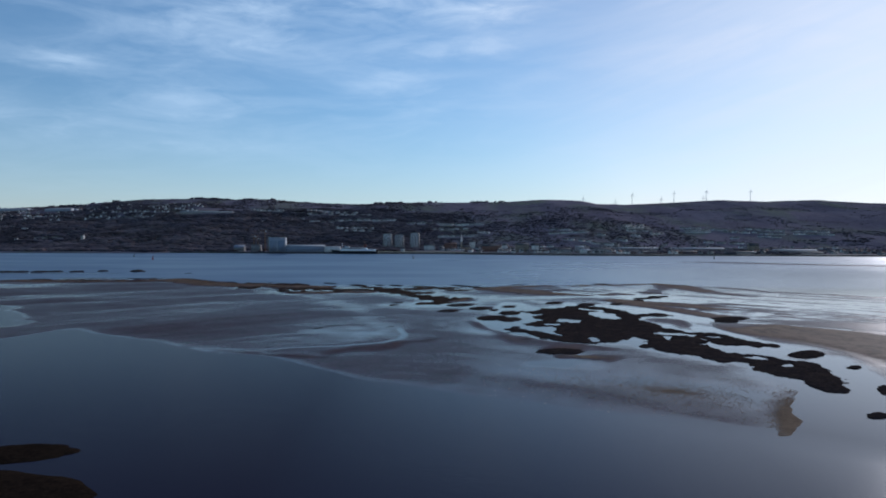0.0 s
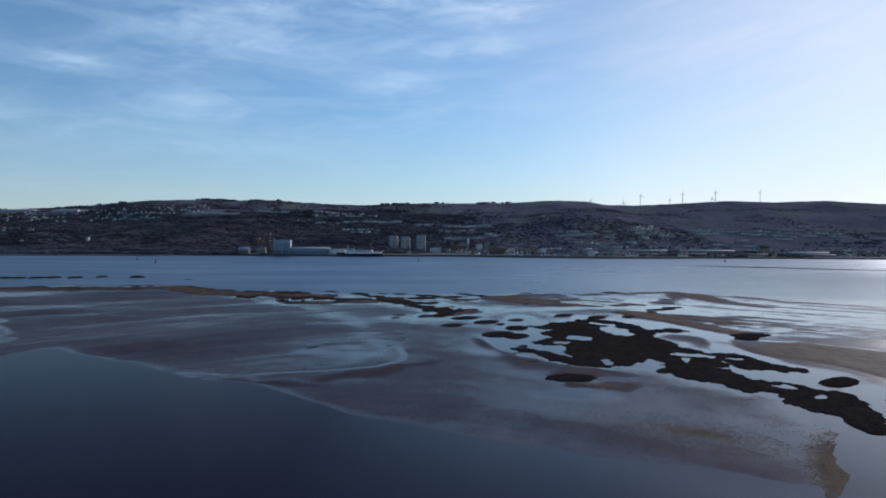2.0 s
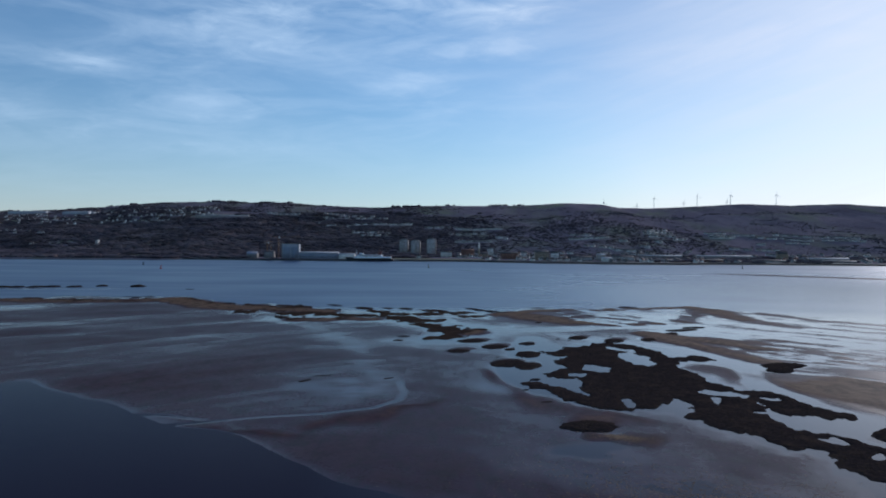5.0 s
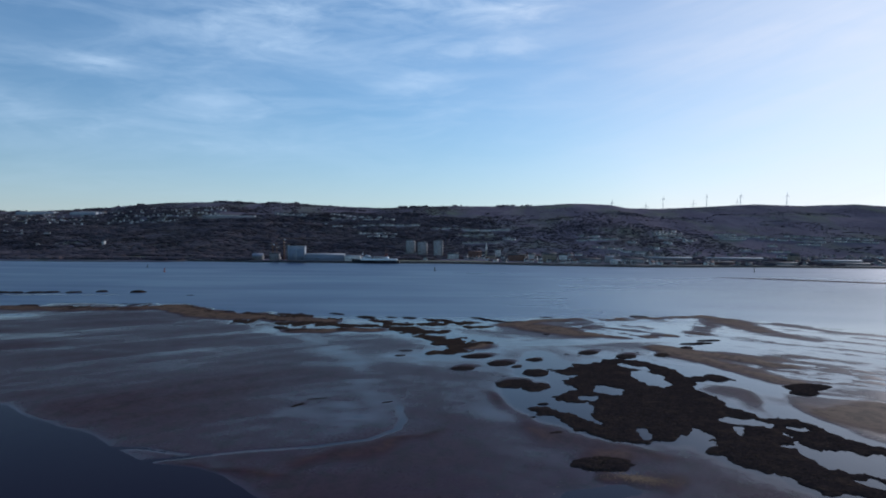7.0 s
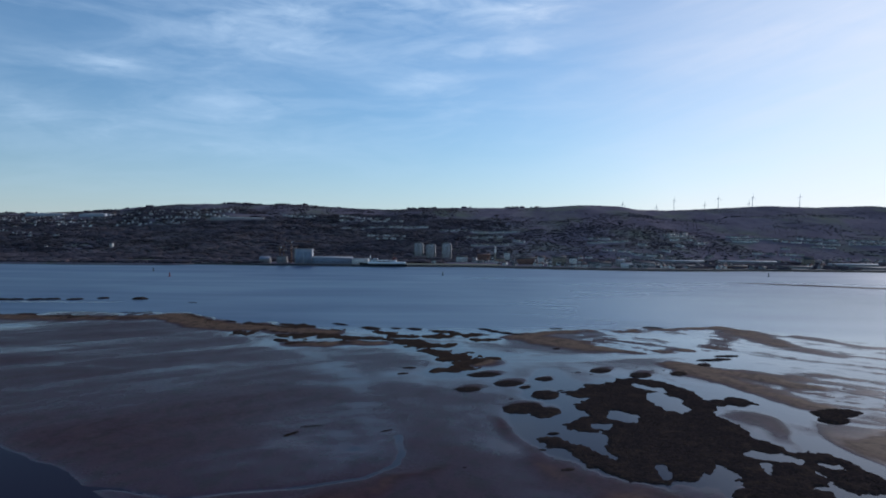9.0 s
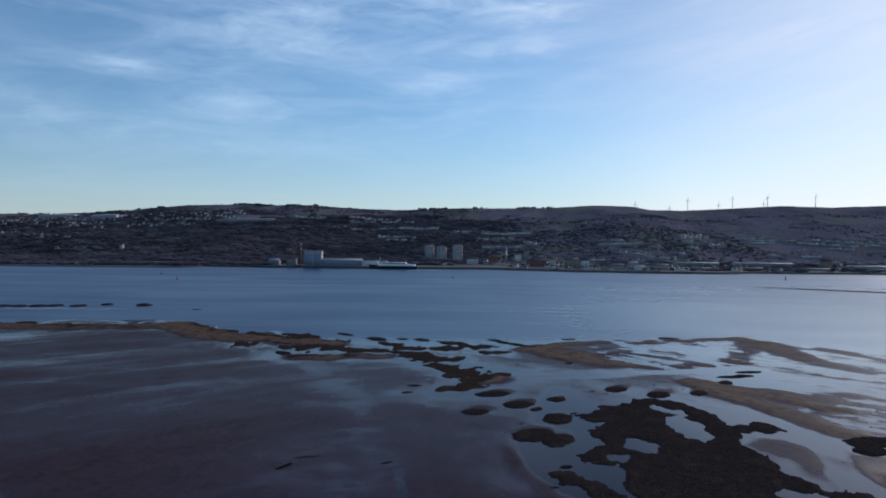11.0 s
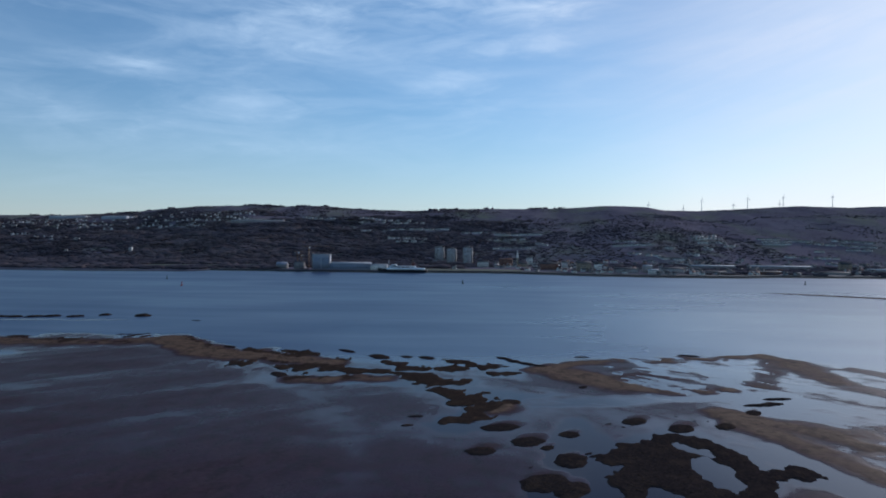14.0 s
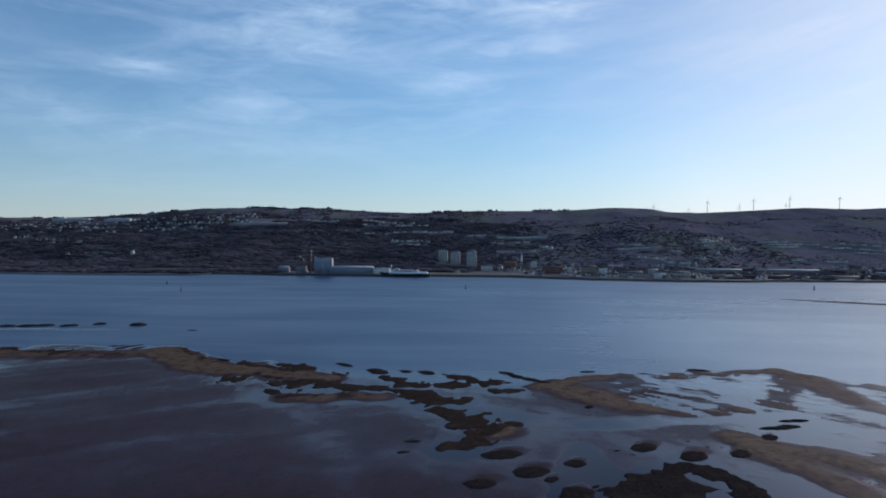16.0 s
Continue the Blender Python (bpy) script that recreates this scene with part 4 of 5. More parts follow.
def street(x0, y0, x1, y1, n, kind):
    """n houses from one end of a street to the other."""
    n = round(n * (1.5 if kind == "t" else 1.25))
    turn = math.degrees(math.atan2(y1 - y0, x1 - x0))
    for q in range(n):
        u = (q + 0.5 + random.uniform(-0.3, 0.3)) / n
        x, y = x0 + (x1 - x0) * u, y0 + (y1 - y0) * u + random.uniform(-14, 14) * (1.0 if kind == "h" else 0.25)
        pick = {"h": random.choice((0, 0, 1, 2)), "t": random.choice((3, 4, 4)), "T": 5}[kind]
        put_house(pick, x, y, turn + (random.uniform(-12, 12) if kind != "h" else random.uniform(-75, 35)))


# upper estate above the woods
street(-1516, 3072, -1227, 3084, 13, "h")
street(-1490, 3128, -1187, 3168, 12, "h")
street(-1497, 3288, -1086, 3308, 16, "h")
street(-1353, 3396, -1140, 3424, 9, "h")
street(-1305, 3220, -1086, 3226, 9, "h")
street(-2283, 3276, -2035, 3272, 9, "h")
street(-1922, 3120, -1602, 3116, 13, "h")
street(-1950, 2888, -1847, 2860, 4, "h")
street(-1775, 2772, -1517, 2664, 6, "h")
street(-899, 3376, -721, 3284, 5, "t")
# middle terraces
street(-637, 3368, -386, 3308, 6, "t")
street(-615, 3260, -317, 3244, 6, "t")
street(-457, 3052, -192, 3032, 9, "t")
street(-431, 2892, -267, 2780, 5, "t")
street(-566, 3016, -453, 3028, 3, "t")
street(-153, 2940, -12, 2952, 4, "t")
street(-22, 2904, 167, 2888, 5, "T")
street(-40, 2768, 91, 2780, 4, "t")
street(126, 2672, 168, 2620, 2, "t")
street(-385, 2736, -261, 2724, 3, "t")
street(-17, 2572, 104, 2580, 6, "t")
# eastern to western terraces under the heath
street(389, 2660, 463, 2628, 3, "t")
street(381, 2544, 518, 2564, 4, "T")
street(536, 2500, 555, 2492, 1, "t")
street(676, 2764, 802, 2880, 4, "t")
street(675, 2716, 802, 2812, 5, "t")
street(671, 2648, 771, 2676, 4, "t")
street(659, 2515, 670, 2480, 1, "t")
street(744, 2584, 807, 2632, 2, "t")
street(570, 2392, 599, 2344, 2, "t")
street(924, 2816, 999, 2808, 4, "t")
street(926, 2764, 1001, 2748, 4, "t")
street(924, 2716, 991, 2708, 3, "T")
street(1004, 2780, 1082, 2740, 5, "t")
street(1054, 2716, 1121, 2660, 4, "t")
street(1161, 2752, 1276, 2692, 7, "t")
street(1141, 2664, 1228, 2596, 6, "t")
street(1300, 2700, 1420, 2660, 6, "t")
street(1270, 2610, 1400, 2590, 5, "t")
street(1125, 2572, 1187, 2540, 3, "t")
street(1010, 2544, 1041, 2536, 1, "t")
street(396, 2400, 483, 2336, 3, "t")
street(477, 2308, 551, 2280, 4, "t")
street(867, 2416, 1026, 2408, 5, "t")
for x, y, turn in ((-1437, 2436, 10), (-1701, 2676, 0), (-1634, 2660, 20), (-647, 3088, 0), (-602, 3120, 0)):
    put_house(0, x, y, turn)


# ---- larger buildings ----
def hall(name, label, category, x, y, w, d, top, wall, roof, turn=0.0, rise=0.06, rows=0, cols=0, group="", doors=0, pane=(1.6, 1.5)):
    """A large building with a low pitched or gabled roof; rows and cols of windows to the water; doors: tall sliding doors."""
    z0 = ground_z(x, y, w / 2)
    h = top - z0 - rise * d / 2
    base = thing(name, pose(x, y, z0, 0, 0, turn), label, category, group)
    part("wall", solid(name + "_wall", gable_walls(w, d, h, rise * d / 2), wall), base)
    part("roof", solid(name + "_roof", gable_roof(w, d, h, rise * d / 2, 0.6, 0.5), roof), base)
    if rows:
        glass = solid("window", block(-pane[0] / 2, pane[0] / 2, -0.08, 0.08, 0, pane[1]), GLAZING)
        for r in range(rows):
            for c in range(cols):
                part("window", glass, base, m=pose(-w / 2 + (c + 0.5) * w / cols, -d / 2 - 0.03, (r + 0.35) * h / rows))
    if doors:
        leaf = solid("door", block(-w / doors * 0.42, w / doors * 0.42, -0.12, 0.12, 0, h * 0.8), CLADDING_BLUE)
        for c in range(doors):
            part("door", leaf, base, m=pose(-w / 2 + (c + 0.5) * w / doors, -d / 2 - 0.10, 0.02))
    BUILT.append((x, y, max(w, d) * 0.62))
    return base


def tower_block(x, y, w, d, top, floors=15):
    """A slab tower: pale front with window columns, grey flanking bays, set-back plant room."""
    z0 = ground_z(x, y, w / 2)
    h = top - z0
    base = thing("tower_block", pose(x, y, z0, 0, 0, -4), "pale grey concrete tower block of flats", "tower block", "tower blocks by the shore")
    part("wall", solid("tower_wall", block(-w / 2 + 3.2, w / 2 - 3.2, -d / 2, d / 2, -3, h), TOWER_PALE), base)
    bay = solid("tower_bay", block(-1.6, 1.6, -d / 2 + 0.8, d / 2 - 0.8, -3, h - 0.6), TOWER_GREY)
    for s in (-1, 1):
        part("bay", bay, base, "grey concrete side bay", pose(s * (w / 2 - 1.6), 0, 0))
    part("roof", solid("tower_roof", block(-w / 2 + 2.8, w / 2 - 2.8, -d / 2 - 0.3, d / 2 + 0.3, 0, 0.8), TOWER_GREY), base, m=pose(0, 0, h))
    part("plant_room", solid("plant_room", block(-4, 4, -3, 3, 0, 2.6), TOWER_GREY), base, m=pose(1.5, 1, h + 0.8))
    glass = solid("window", block(-1.1, 1.1, -0.08, 0.08, 0, 1.35), GLAZING)
    band = solid("floor_band", block(-w / 2 + 3.2, w / 2 - 3.2, -0.1, 0.1, 0, 0.35), TOWER_GREY)
    step = h / floors
    for r in range(floors):
        for c in range(5):
            part("window", glass, base, m=pose((c - 2) * (w - 8) / 5, -d / 2 - 0.03, r * step + 1.0))
        part("floor_band", band, base, m=pose(0, -d / 2 - 0.04, r * step))
    BUILT.append((x, y, 26))


tower_block(-181, 2364, 28, 17, 52)
tower_block(-137, 2270, 28, 17, 49)
tower_block(-85, 2182, 27, 17, 54)

hall("shipyard_hall", "tall pale clad shipyard building hall by the quay", "shipyard hall", -431, 1890, 42, 20, 40, CLADDING, ROOF_WHITE, 2, 0.05, doors=2)
hall("workshop", "long low blue-grey shipyard workshop by the quay", "workshop", -360, 1896, 100, 28, 21, CLADDING_BLUE, ROOF_WHITE, 0, 0.28, 1, 18, "shipyard sheds")
hall("workshop", "low white shipyard shed beside the ferry", "workshop", -288, 1890, 40, 16, 17, RENDER_WHITE, ROOF_WHITE, 0, 0.2, 1, 7, "shipyard sheds")
hall("workshop", "small grey shed with a curved-looking pale roof", "workshop", -534, 1900, 26, 18, 20, TOWER_GREY, CLADDING_BLUE, 0, 0.7, 1, 4, "shipyard sheds")
hall("stair_tower", "narrow grey hoist tower beside the hall", "hoist tower", -458, 1905, 5, 6, 43, TOWER_GREY, CRANE_RUST, 0, 0.1)
hall("workshop", "dark steel shed in the shipyard", "workshop", -488, 1892, 24, 14, 22, TOWER_GREY, SLATE, 0, 0.3, 1, 4, "shipyard sheds")
town = "waterfront buildings"
hall("apartment_block", "pale rendered waterfront flats with a slate roof", "apartment block", -38, 2050, 30, 12, 22, RENDER_WHITE, SLATE, 3, 0.5, 3, 8, town)
hall("apartment_block", "red brick waterfront flats with a tiled roof", "apartment block", 22, 2120, 36, 12, 26, BRICK_RED, TILE_RED, -4, 0.5, 4, 10, town)
hall("apartment_block", "red brick and cream waterfront flats", "apartment block", 130, 1962, 46, 12, 22, BRICK_RED, SLATE, 2, 0.5, 4, 12, town)
hall("town_house", "white waterfront house with a slate roof", "town house", 168, 1960, 14, 10, 26, RENDER_WHITE, SLATE, 10, 0.8, 3, 4, town)
hall("town_house", "white waterfront house with a slate roof", "town house", 88, 2150, 17, 10, 33, RENDER_WHITE, SLATE, 0, 0.8, 3, 4, town)
hall("apartment_block", "pale stone waterfront flats with a slate roof", "apartment block", 208, 1900, 34, 15, 28, SANDSTONE, SLATE, 4, 0.6, 4, 9, town)
hall("town_house", "white waterfront house with a slate roof", "town house", 242, 1898, 20, 11, 27, RENDER_WHITE, SLATE, -6, 0.8, 4, 5, town)
hall("quay_store", "white quayside store with a pale sheet roof", "store", 353, 1800, 22, 12, 15, RENDER_WHITE, ROOF_WHITE, 0, 0.4, 1, 4, town)
hall("quay_store", "grey quayside store with a pale roof", "store", 350, 1856, 20, 12, 22, RENDER_GREY, ROOF_WHITE, 0, 0.4, 2, 4, town)
hall("quay_store", "low grey quayside store", "store", 405, 1856, 52, 16, 17, RENDER_GREY, SLATE, 2, 0.4, 2, 10, town)
hall("quay_store", "low grey quayside store", "store", 302, 1846, 50, 16, 16, RENDER_GREY, SLATE, -3, 0.4, 2, 10, town)
hall("warehouse", "long low warehouse with a pale sheet roof", "warehouse", 552, 2054, 112, 26, 15.5, TOWER_GREY, ROOF_WHITE, 1, 0.16, group=town)
hall("warehouse", "long low warehouse with a pale sheet roof", "warehouse", 722, 2054, 150, 26, 15.5, TOWER_GREY, ROOF_WHITE, 0, 0.16, group=town)
hall("warehouse", "low dark waterfront warehouse", "warehouse", 495, 1856, 66, 20, 10, RENDER_GREY, SLATE, 0, 0.2, 1, 8, town)
hall("warehouse", "low dark waterfront warehouse", "warehouse", 620, 1872, 70, 20, 10, BRICK_RED, SLATE, 0, 0.2, 1, 14, town)
hall("warehouse", "low dark waterfront warehouse", "warehouse", 764, 1862, 80, 20, 10, RENDER_GREY, SLATE, 0, 0.2, 1, 14, town)
hall("warehouse", "low warehouse with a pale sheet roof", "warehouse", 960, 1980, 120, 24, 13, RENDER_GREY, ROOF_WHITE, 0, 0.2, group=town)
hall("warehouse", "low dark waterfront warehouse", "warehouse", 930, 1850, 80, 20, 9.5, TOWER_GREY, SLATE, 0, 0.2, 1, 12, town)
hall("town_house", "grey gabled waterfront hall", "town house", 856, 1996, 26, 16, 30, SANDSTONE, SLATE, 0, 0.9, 2, 4, town)
hall("cottage", "small white cottage on the shore green", "cottage", -108, 1952, 11, 7, 14, RENDER_WHITE, SLATE, 0, 0.8, 1, 3, town)
hall("cottage", "white tower house among shore trees", "cottage", -1221, 2452, 9, 9, 46, RENDER_WHITE, SLATE, 0, 0.8, 3, 2)
hall("factory", "large white-roofed factory on the hilltop", "factory", -1822, 3460, 150, 60, 172, CLADDING, ROOF_WHITE, -20, 0.14, group="factories on the hilltop")
hall("factory", "long pale-roofed factory on the hilltop", "factory", -2117, 3550, 200, 50, 174, CLADDING, ROOF_WHITE, -8, 0.14, group="factories on the hilltop")
hall("school", "long low pale-roofed school on the hilltop", "school", -1030, 3155, 230, 16, 150, RENDER_GREY, ROOF_WHITE, 0, 0.2, 1, 24)
random.seed(11)


def scatter_houses(n, x0, x1, y0, y1, kinds, lean):
    """Loose town streets: houses where no larger building stands."""
    for q in range(n):
        x, y = random.uniform(x0, x1), random.uniform(y0, y1)
        if y > shore_y(np.array([x]))[0] + 14 and all((x - a) ** 2 + (y - b) ** 2 > (r * 0.8 + 8) ** 2 for a, b, r in BUILT):
            put_house(random.choice(kinds), x, y, random.uniform(-lean, lean))


scatter_houses(70, -10, 460, 1970, 2300, (0, 1, 1, 2, 3, 4), 25)
scatter_houses(60, 460, 1250, 2090, 2330, (1, 3, 3, 4), 12)
scatter_houses(60, 175, 460, 1775, 1960, (0, 1, 1, 2), 30)
scatter_houses(40, 460, 1300, 1800, 2010, (1, 1, 2, 3), 15)
scatter_houses(14, -560, -470, 1875, 1930, (1, 1, 2), 20)
scatter_houses(110, -2300, -1150, 3000, 3480, (0, 0, 0, 2), 60)
scatter_houses(60, 60, 620, 1770, 1990, (0, 1, 1, 2, 2, 3), 40)
scatter_houses(40, 620, 1400, 1790, 2080, (1, 1, 2, 3), 30)


def church():
    z0 = ground_z(53, 2080, 6)
    base = thing("church", pose(53, 2080, z0), "pale stone church with a slender spire", "church")
    part("nave", solid("nave", gable_walls(24, 11, 8, 5), SANDSTONE), base, m=pose(14, 0, 0))
    part("roof", solid("church_roof", gable_roof(24, 11, 8, 5, 0.5), SLATE), base, m=pose(14, 0, 0))
    part("steeple", solid("steeple", block(-2.6, 2.6, -2.6, 2.6, -3, 24), SANDSTONE), base)
    part("spire", lathe("spire", [(3.2, 24), (0.1, 47)], RENDER_WHITE, 8), base, "pale pointed spire")
    BUILT.append((60, 2080, 22))


church()


# ---- crane, ferry, quay ----
def lattice_beam(name, a, b, width, mat, bays=8):
    """A square truss from a to b: four chords and zigzag braces."""
    a, b = Vector(a), Vector(b)
    way = (b - a).normalized()
    side = way.cross(Vector((0, 0, 1)) if abs(way.z) < 0.9 else Vector((1, 0, 0))).normalized() * width / 2
    rise = way.cross(side).normalized() * width / 2
    out = []

    def rod(p, q, t):
        w = (q - p).normalized()
        s = w.cross(Vector((0.3, 0.5, 0.81))).normalized() * t
        r = w.cross(s).normalized() * t
        out.append([tuple(p - s - r), tuple(p + s - r), tuple(p + s + r), tuple(p - s + r), tuple(q - s - r), tuple(q + s - r), tuple(q + s + r), tuple(q - s + r)])

    corners = [side + rise, side - rise, -side - rise, -side + rise]
    for c in corners:
        rod(a + c, b + c, width * 0.12)
    for k in range(bays):
        p, q = a.lerp(b, k / bays), a.lerp(b, (k + 1) / bays)
        for i in range(4):
            rod(p + corners[i], q + corners[(i + 1) % 4], width * 0.07)
    return solid(name, out, mat)


def tower_crane(x, y, high, reach, back, turn):
    z0 = ground_z(x, y)
    base = thing("tower_crane", pose(x, y, z0, 0, 0, turn), "rust-red lattice shipyard crane with a long jib", "crane")
    part("mast", lattice_beam("crane_mast", (0, 0, 0), (0, 0, high), 2.6, CRANE_RUST, 12), base)
    part("jib", lattice_beam("crane_jib", (0, 0, high + 1), (reach, 0, high + 1.5), 1.8, CRANE_RUST, 16), base)
    part("counter_jib", lattice_beam("crane_counter_jib", (0, 0, high + 1), (-back, 0, high + 1), 1.8, CRANE_RUST, 5), base)
    part("counterweight", solid("counterweight", block(-2, 2, -1.5, 1.5, -3.5, 0), TOWER_GREY), base, m=pose(-back + 2, 0, high))
    part("cab", solid("crane_cab", block(-1.4, 1.4, -1.4, 1.4, -2.6, 0.2), SHIP_WHITE), base, m=pose(2, -1.6, high))
    BUILT.append((x, y, 8))


tower_crane(-470, 1912, 54, 56, 16, 0)
tower_crane(-486, 1900, 34, 18, 8, 150)
tower_crane(-500, 1915, 40, 14, 8, 40)


def ferry():
    base = thing("ferry", pose(-222, 1836, 0, 0, 0, 180), "black-hulled white passenger ferry moored at the quay", "ferry")
    n, m = 30, 7
    u = np.linspace(-1, 1, n)[:, None]
    v = np.linspace(0, 1, m)[None, :]
    half = 57.0
    beam = 8.5 * (1 - np.clip(u, 0, 1) ** 2.6) * (1 - 0.25 * np.clip(-u, 0, 1) ** 6) * (0.72 + 0.28 * v ** 0.6)
    x = half * u + 4.5 * v * np.clip(u, 0, 1) ** 3
    z = -2.0 + (8.6 + 3.4 * np.clip(u, -0.3, 1) ** 2) * v
    port = np.stack([x, beam, z], -1).reshape(-1, 3)
    star = np.stack([x, -beam, z], -1).reshape(-1, 3)
    f = lattice(n, m)
    k = len(port)
    deck = [(i * m + m - 1, (i + 1) * m + m - 1, (i + 1) * m + m - 1 + k, i * m + m - 1 + k) for i in range(n - 1)]
    stern = [(j, j + 1, j + 1 + k, j + k) for j in range(m - 1)]
    part("hull", finish("hull", np.concatenate([port, star]), np.concatenate([f[:, ::-1], f + k, deck, stern]), HULL_BLACK), base, "black steel hull")
    part("lower_deckhouse", solid("lower_deckhouse", block(-52, 38, -7.9, 7.9, 6.5, 11.0), SHIP_WHITE), base)
    upper = part("upper_deckhouse", solid("upper_deckhouse", block(-30, 32, -7.4, 7.4, 11.0, 15.2), SHIP_WHITE), base)
    bridge = part("bridge", solid("bridge", block(16, 27, -8.6, 8.6, 15.2, 18.8), SHIP_WHITE), base)
    part("bridge_window", solid("bridge_window", block(15.9, 27.15, -8.7, 8.7, 16.6, 18.0), GLAZING), bridge, "dark band of bridge windows")
    part("window_band", solid("window_band", block(-26, 28, -7.5, 7.5, 12.9, 14.2), GLAZING), upper, "dark band of saloon windows")
    part("funnel", solid("funnel", [(-27, -2.2, 15.6), (-20, -2.2, 15.6), (-20, 2.2, 15.6), (-27, 2.2, 15.6), (-29, -1.8, 24), (-23.5, -1.8, 24), (-23.5, 1.8, 24), (-29, 1.8, 24)], FUNNEL_RED), base, "red raked funnel")
    part("mast", lattice_beam("ferry_mast", (-18, 0, 15.6), (-25, 0, 33), 1.2, CRANE_RUST, 6), base, "raked rust-red mast")
    part("foremast", lattice_beam("ferry_foremast", (33, 0, 12), (34, 0, 28), 0.9, SHIP_WHITE, 6), base)
    boat = lathe("lifeboat", [(0.1, -3.6), (1.2, -2.4), (1.5, 0), (1.2, 2.4), (0.1, 3.6)], CRANE_RUST, 10)
    for x0 in (-12, -2, 8):
        part("lifeboat", boat, base, "orange lifeboat", pose(x0, 8.4, 13.2, 0, 90, 0))


ferry()


def shore_strip(name, x0, x1, y_in, y_out, z_add, mat, label, category, n=120, lift=0.0, floor=None):
    """A strip that follows the shoreline: a quay wall, a green."""
    x = np.linspace(x0, x1, n)[:, None]
    d = np.linspace(y_in, y_out, 10)[None, :]
    y = shore_y(x) + d
    xx = x + 0 * d
    z = np.full_like(y, floor) if floor is not None else land_z(xx, y) + z_add
    v = np.stack([xx, y, z], -1).reshape(-1, 3)
    low = v.copy()
    low[:, 2] -= 6.5 if floor is not None else 1.0
    f = lattice(n, 10)
    k = len(v)
    rim = [(i * 10, (i + 1) * 10, (i + 1) * 10 + k, i * 10 + k) for i in range(n - 1)]
    ob = new(name, finish(name, np.concatenate([v, low]), np.concatenate([f, np.array(rim)[:, ::-1]]), mat))
    tagged(ob, label, category, kind="structure")


shore_strip("quay", -700, 1200, -7, 2, 0, QUAY, "dark stone quay wall along the town", "quay", 400, floor=3.4)
# low dark strip, put in for the dark waterline and reflection along the shore
shore_strip("foreshore", -1500, 1500, -34, -7, 0, QUAY, "dark low foreshore strip below the quay", "foreshore", 400, floor=0.35)
shore_strip("rock_armour", 60, 1500, 2, 30, 0.6, QUAY, "dark rock armour sloping up from the water", "rock armour", 300)
shore_strip("lawn", -226, 60, 8, 95, 0.35, LAWN, "pale green shore lawn before the tower blocks", "lawn")
shore_strip("lawn_west", -930, -640, 150, 215, 0.5, LAWN, "pale green strip of rough grass by the shore", "lawn")
shore_strip("promenade", -226, 330, 3, 7, 0.4, ASPHALT, "asphalt promenade along the quay", "promenade")


# ---- wind turbines ----
def turbine_kind():
    base = thing("wind_turbine", Matrix(), "white three-bladed wind turbine on the hill crest", "wind turbine", "wind turbines on the crest")
    part("tower", lathe("turbine_tower", [(1.7, -6), (1.4, 10), (0.9, 50)], TURBINE_WHITE, 14), base)
    part("nacelle", solid("nacelle", block(-1.6, 1.6, -3.6, 4.2, 49.6, 52.8), TURBINE_WHITE), base)
    at_hub = pose(0, -3.8, 51.2, 90, 0, 0)
    hub = part("hub", lathe("hub", [(0.1, 2.2), (1.2, 1.4), (1.5, 0), (1.4, -1.4)], TURBINE_WHITE, 12), base, m=at_hub)
    pts = []
    for h0, h1, c0, c1 in ((0.5, 4, 0.8, 1.4), (4, 10, 1.4, 0.95), (10, 19, 0.95, 0.3)):
        pts.append([(-c0 * 0.4, -0.25, h0), (c0 * 0.6, -0.25, h0), (c0 * 0.6, 0.25, h0), (-c0 * 0.4, 0.25, h0), (-c1 * 0.4, -0.15, h1), (c1 * 0.6, -0.15, h1), (c1 * 0.6, 0.15, h1), (-c1 * 0.4, 0.15, h1)])
    blade = solid("blade", pts, TURBINE_WHITE)
    for k in range(3):
        part("blade", blade, hub, m=at_hub.inverted() @ pose(0, -4.6, 51.2, 0, 120 * k, 0))
    return base


turbine = turbine_kind()
first = True
for x, y, hub_z, turn in ((735, 3810, 247, 15), (916, 3850, 233, -10), (989, 3790, 269, 20), (1150, 3820, 248, 10), (1208, 3790, 283, 5), (1377, 3790, 285, 25), (1385, 3860, 257, 0), (1608, 3790, 289, 12)):
    m = pose(x, y, min(hub_z - 51.2, ground_z(x, y)), 0, 0, turn)
    if first:
        turbine.matrix_basis, first = m, False
    else:
        copy_thing(turbine, m)


# ---- buoys ----
def buoy(x, y, paint, label, high):
    base = thing("navigation_buoy", pose(x, y, 0, 2, -3, x), label, "buoy", "channel buoys")
    s = high / 6.0
    part("float", lathe("float", [(0.2 * s, -1.0), (1.5 * s, -0.8), (1.6 * s, 0.7 * s), (0.9 * s, 1.1 * s), (0.1, 1.15 * s)], paint, 16), base)
    part("tower", lathe("tower", [(0.85 * s, 0.9 * s), (0.8 * s, 1.1 * s), (0.45 * s, 3.9 * s), (0.5 * s, 4.2 * s), (0.05, 4.25 * s)], paint, 6), base)
    part("topmark", lathe("topmark", [(0.05, 4.2 * s), (0.75 * s, 4.25 * s), (0.75 * s, 5.4 * s), (0.05, 5.45 * s)], paint, 12), base)
    part("lantern", lathe("lantern", [(0.2 * s, 5.4 * s), (0.25 * s, 5.9 * s), (0.05, 6.0 * s)], STEEL, 8), base)


buoy(-533, 1328, BUOY_RED, "red can navigation buoy floating in the channel", 7.5)
buoy(-640, 1498, BUOY_DARK, "dark navigation buoy floating in the channel", 6.5)
buoy(-60, 1460, BUOY_DARK, "dark green navigation buoy floating in the channel", 7.5)
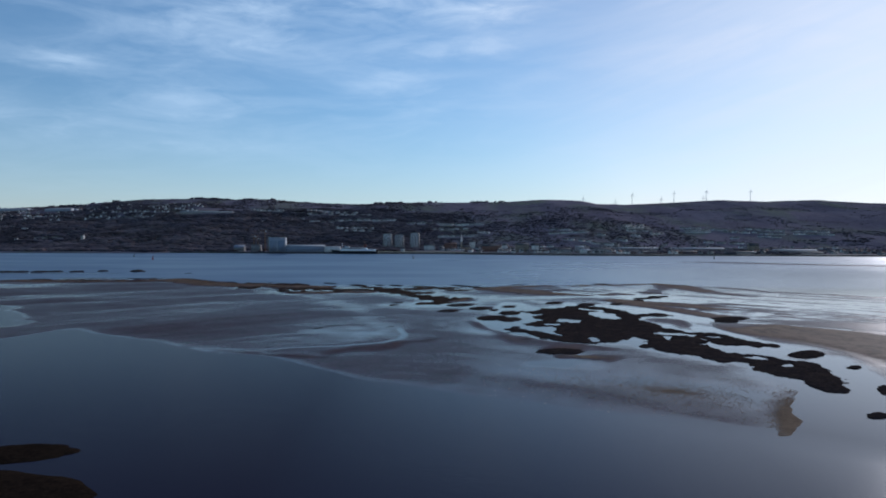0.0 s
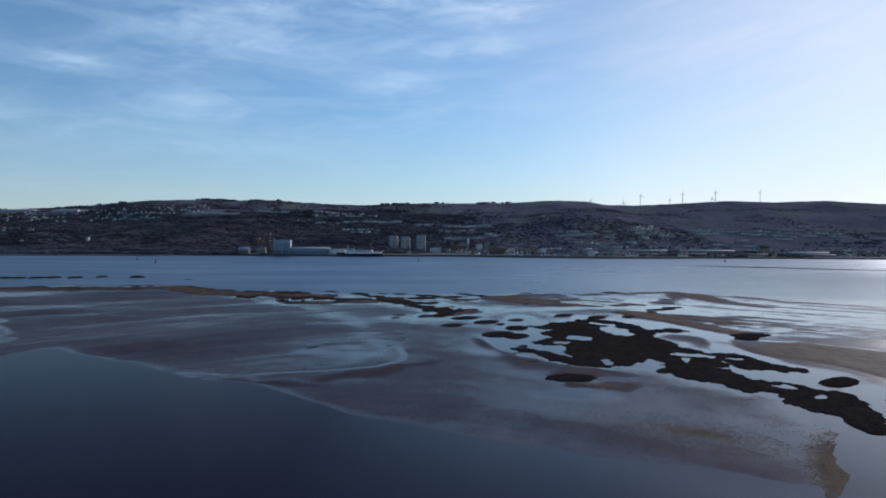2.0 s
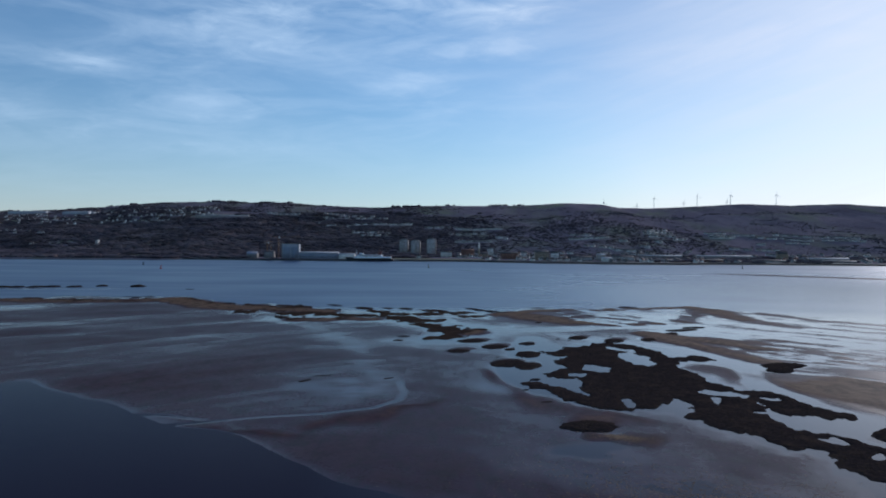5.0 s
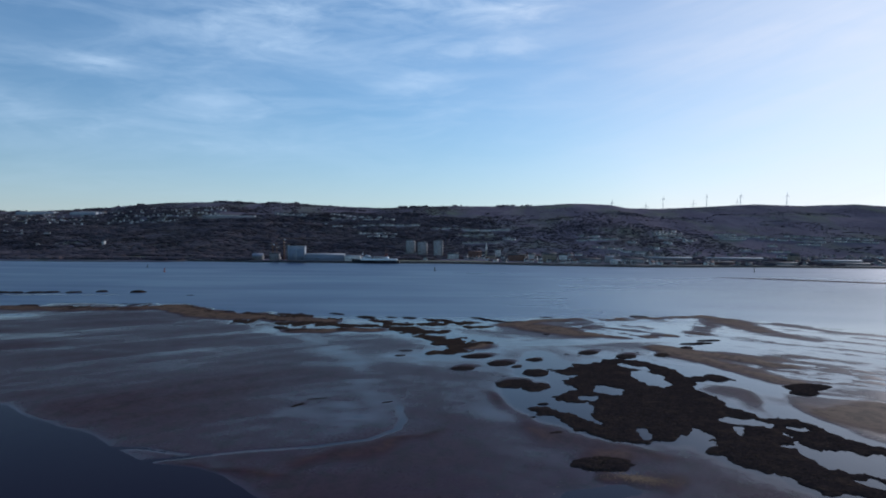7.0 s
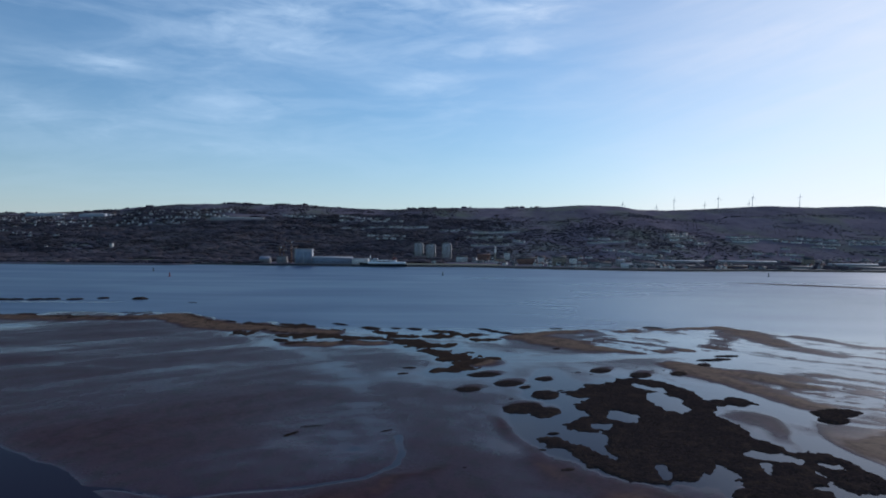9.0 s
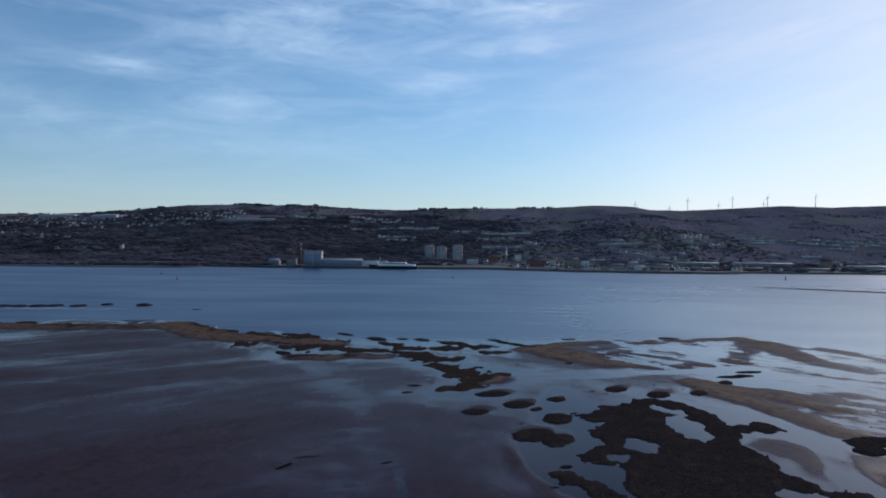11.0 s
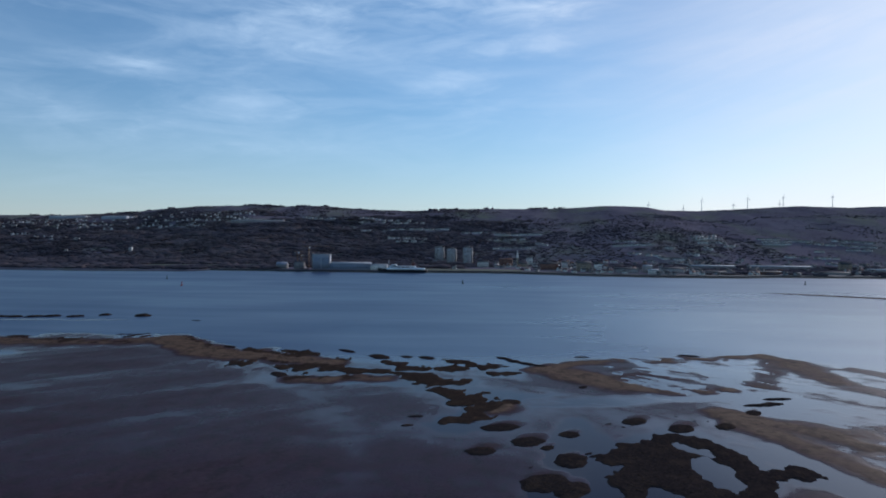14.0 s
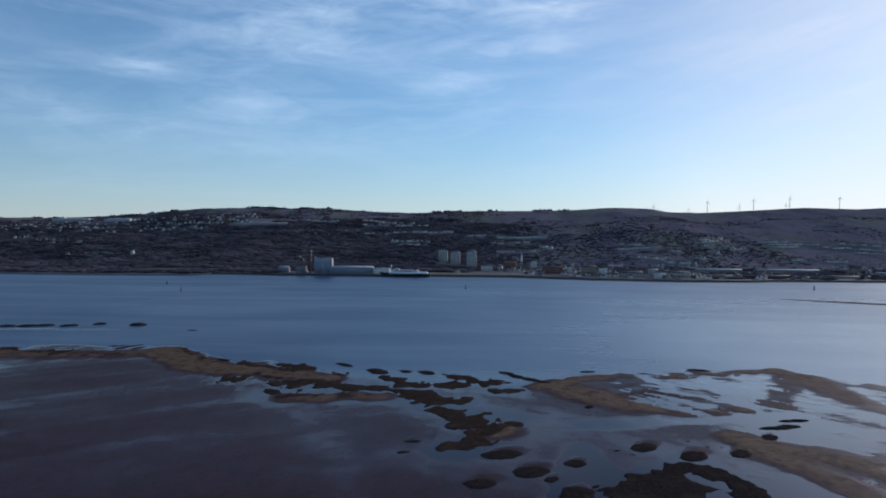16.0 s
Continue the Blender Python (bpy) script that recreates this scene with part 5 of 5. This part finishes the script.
buoy(574, 1530, BUOY_DARK, "dark green navigation buoy floating in the channel", 7.5)

# ---- woods on the far bank ----
def unit_crown():
    """A rough crown of 18 vertices and 32 triangles."""
    v = [Vector(p) for p in ((1, 0, 0), (-1, 0, 0), (0, 1, 0), (0, -1, 0), (0, 0, 1), (0, 0, -1))]
    tri = [(0, 2, 4), (2, 1, 4), (1, 3, 4), (3, 0, 4), (2, 0, 5), (1, 2, 5), (3, 1, 5), (0, 3, 5)]
    mid, out = {}, []

    def half(a, b):
        key = (min(a, b), max(a, b))
        if key not in mid:
            v.append(((v[a] + v[b]) / 2).normalized())
            mid[key] = len(v) - 1
        return mid[key]

    for a, b, c in tri:
        d, e, f = half(a, b), half(b, c), half(c, a)
        out += [(a, d, f), (d, b, e), (f, e, c), (d, e, f)]
    return np.array([tuple(p) for p in v]), np.array(out)


def plant(name, label, category, x, y, radius, height, mat, rng, simple=False):
    """Crowns at the given spots, as one mesh."""
    crown, tri = unit_crown()
    if simple:
        crown, tri = crown[:6], np.array([(0, 2, 4), (2, 1, 4), (1, 3, 4), (3, 0, 4), (2, 0, 5), (1, 2, 5), (3, 1, 5), (0, 3, 5)])
    n, k = len(x), len(crown)
    jit = 1 + rng.uniform(-0.28, 0.28, (n, k, 1))
    v = crown[None] * jit
    v = v * np.stack([radius * rng.uniform(1.0, 2.2, n), radius * rng.uniform(0.8, 1.25, n), height * 0.56], -1)[:, None, :]
    v = v + np.stack([x, y, land_z(x, y) + height * 0.42], -1)[:, None, :]
    f = tri[None] + (np.arange(n) * k)[:, None, None]
    ob = new(name, finish(name, v.reshape(-1, 3), f.reshape(-1, 3), mat, True))
    tagged(ob, label, category, kind="stuff")


def clear_of_houses(x, y):
    ok = np.ones(len(x), dtype=bool)
    for a, b, r in BUILT:
        # nothing stands on a plot, and little right before it on the water side
        deep = min(r, 30.0)
        ok &= ~((np.abs(x - a) < r + 4) & (np.abs(y - b) < deep)) & ~((np.abs(x - a) < r * 0.8) & (y < b) & (y > b - min(r * 3.0, 50.0)))
    return ok


def build_woods():
    rng = np.random.default_rng(5)
    n = 105000
    x, y = rng.uniform(-3300, 3000, n), rng.uniform(1800, 3900, n)
    s = y - shore_y(x)
    stand = fbm(x / 260.0, y / 190.0, 4, 91)
    hedge = np.abs(fbm(x / 330.0, y / 200.0, 2, 97))
    u = (y - 2250) / 1550
    want = 0.24 + 0.5 * stand + 0.06 * (x > 250)
    want = want + 0.75 * np.exp(-((u - 0.30) / 0.24) ** 2) * (x < 900) - 0.42 * ease((u - 0.66) / 0.2)
    want = want + 0.6 * (x < -600) * (s < 380) - 0.7 * (x > -560) * (x < 60) * (s < 110)
    want = want - 0.12 * (x > -20) * (s < 450) + 0.15 * (x > 400) * (s < 200)
    want = want + 0.5 * (hedge < 0.045) - 0.14 * ease((x + 300) / 400.0) - 0.22 * ease((x - 50) / 350.0) * ease((y - 2350) / 250.0)
    keep = (want > rng.uniform(0.0, 0.55, n)) & (s > 14) & clear_of_houses(x, y)
    keep &= (y < 3640) & ~((x > -240) & (x < 70) & (s < 100)) & ~((x > -950) & (x < -630) & (s > 120) & (s < 235))
    x, y = x[keep], y[keep]
    h = 3.0 + 5.0 * rng.random(len(x)) ** 2.0 + 2.0 * np.clip(fbm(x / 70.0, y / 70.0, 2, 99), 0, 1)
    h = h * np.where(y > 3450, 0.55, 1.0) * (1 - 0.6 * ease((x + 250) / 500.0) * ease((y - 2100) / 200.0))
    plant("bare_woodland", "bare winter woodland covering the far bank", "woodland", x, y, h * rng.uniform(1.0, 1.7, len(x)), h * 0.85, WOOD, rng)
    # low scrub and gorse over the open slopes
    n = 120000
    x, y = rng.uniform(-2900, 2900, n), rng.uniform(2150, 3830, n)
    keep = clear_of_houses(x, y) & (fbm(x / 120.0, y / 160.0, 3, 95) + 0.55 - 0.2 * ease((x + 300) / 500.0) > rng.uniform(0, 1.1, n))
    x, y = x[keep], y[keep]
    h = rng.uniform(1.0, 3.0, len(x)) * np.where(x > -100, 0.42, 1.0)
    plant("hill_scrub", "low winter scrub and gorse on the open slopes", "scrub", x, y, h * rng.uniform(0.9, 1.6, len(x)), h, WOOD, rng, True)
    # clumps that stand on the skyline
    x = np.concatenate([rng.normal(c, w, k) for c, w, k in ((-1270, 26, 40), (-1180, 34, 46), (-1010, 22, 26), (-893, 6, 9), (-1840, 10, 12), (-1720, 18, 16), (-330, 26, 24), (-250, 26, 20), (200, 30, 18), (-2480, 12, 10), (-2350, 40, 26), (-2000, 40, 26), (300, 14, 9), (-60, 16, 8))])
    y = 3800 + rng.uniform(-25, 15, len(x))
    h = rng.uniform(4, 9, len(x))
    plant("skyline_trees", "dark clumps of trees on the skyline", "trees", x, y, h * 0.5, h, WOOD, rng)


build_woods()
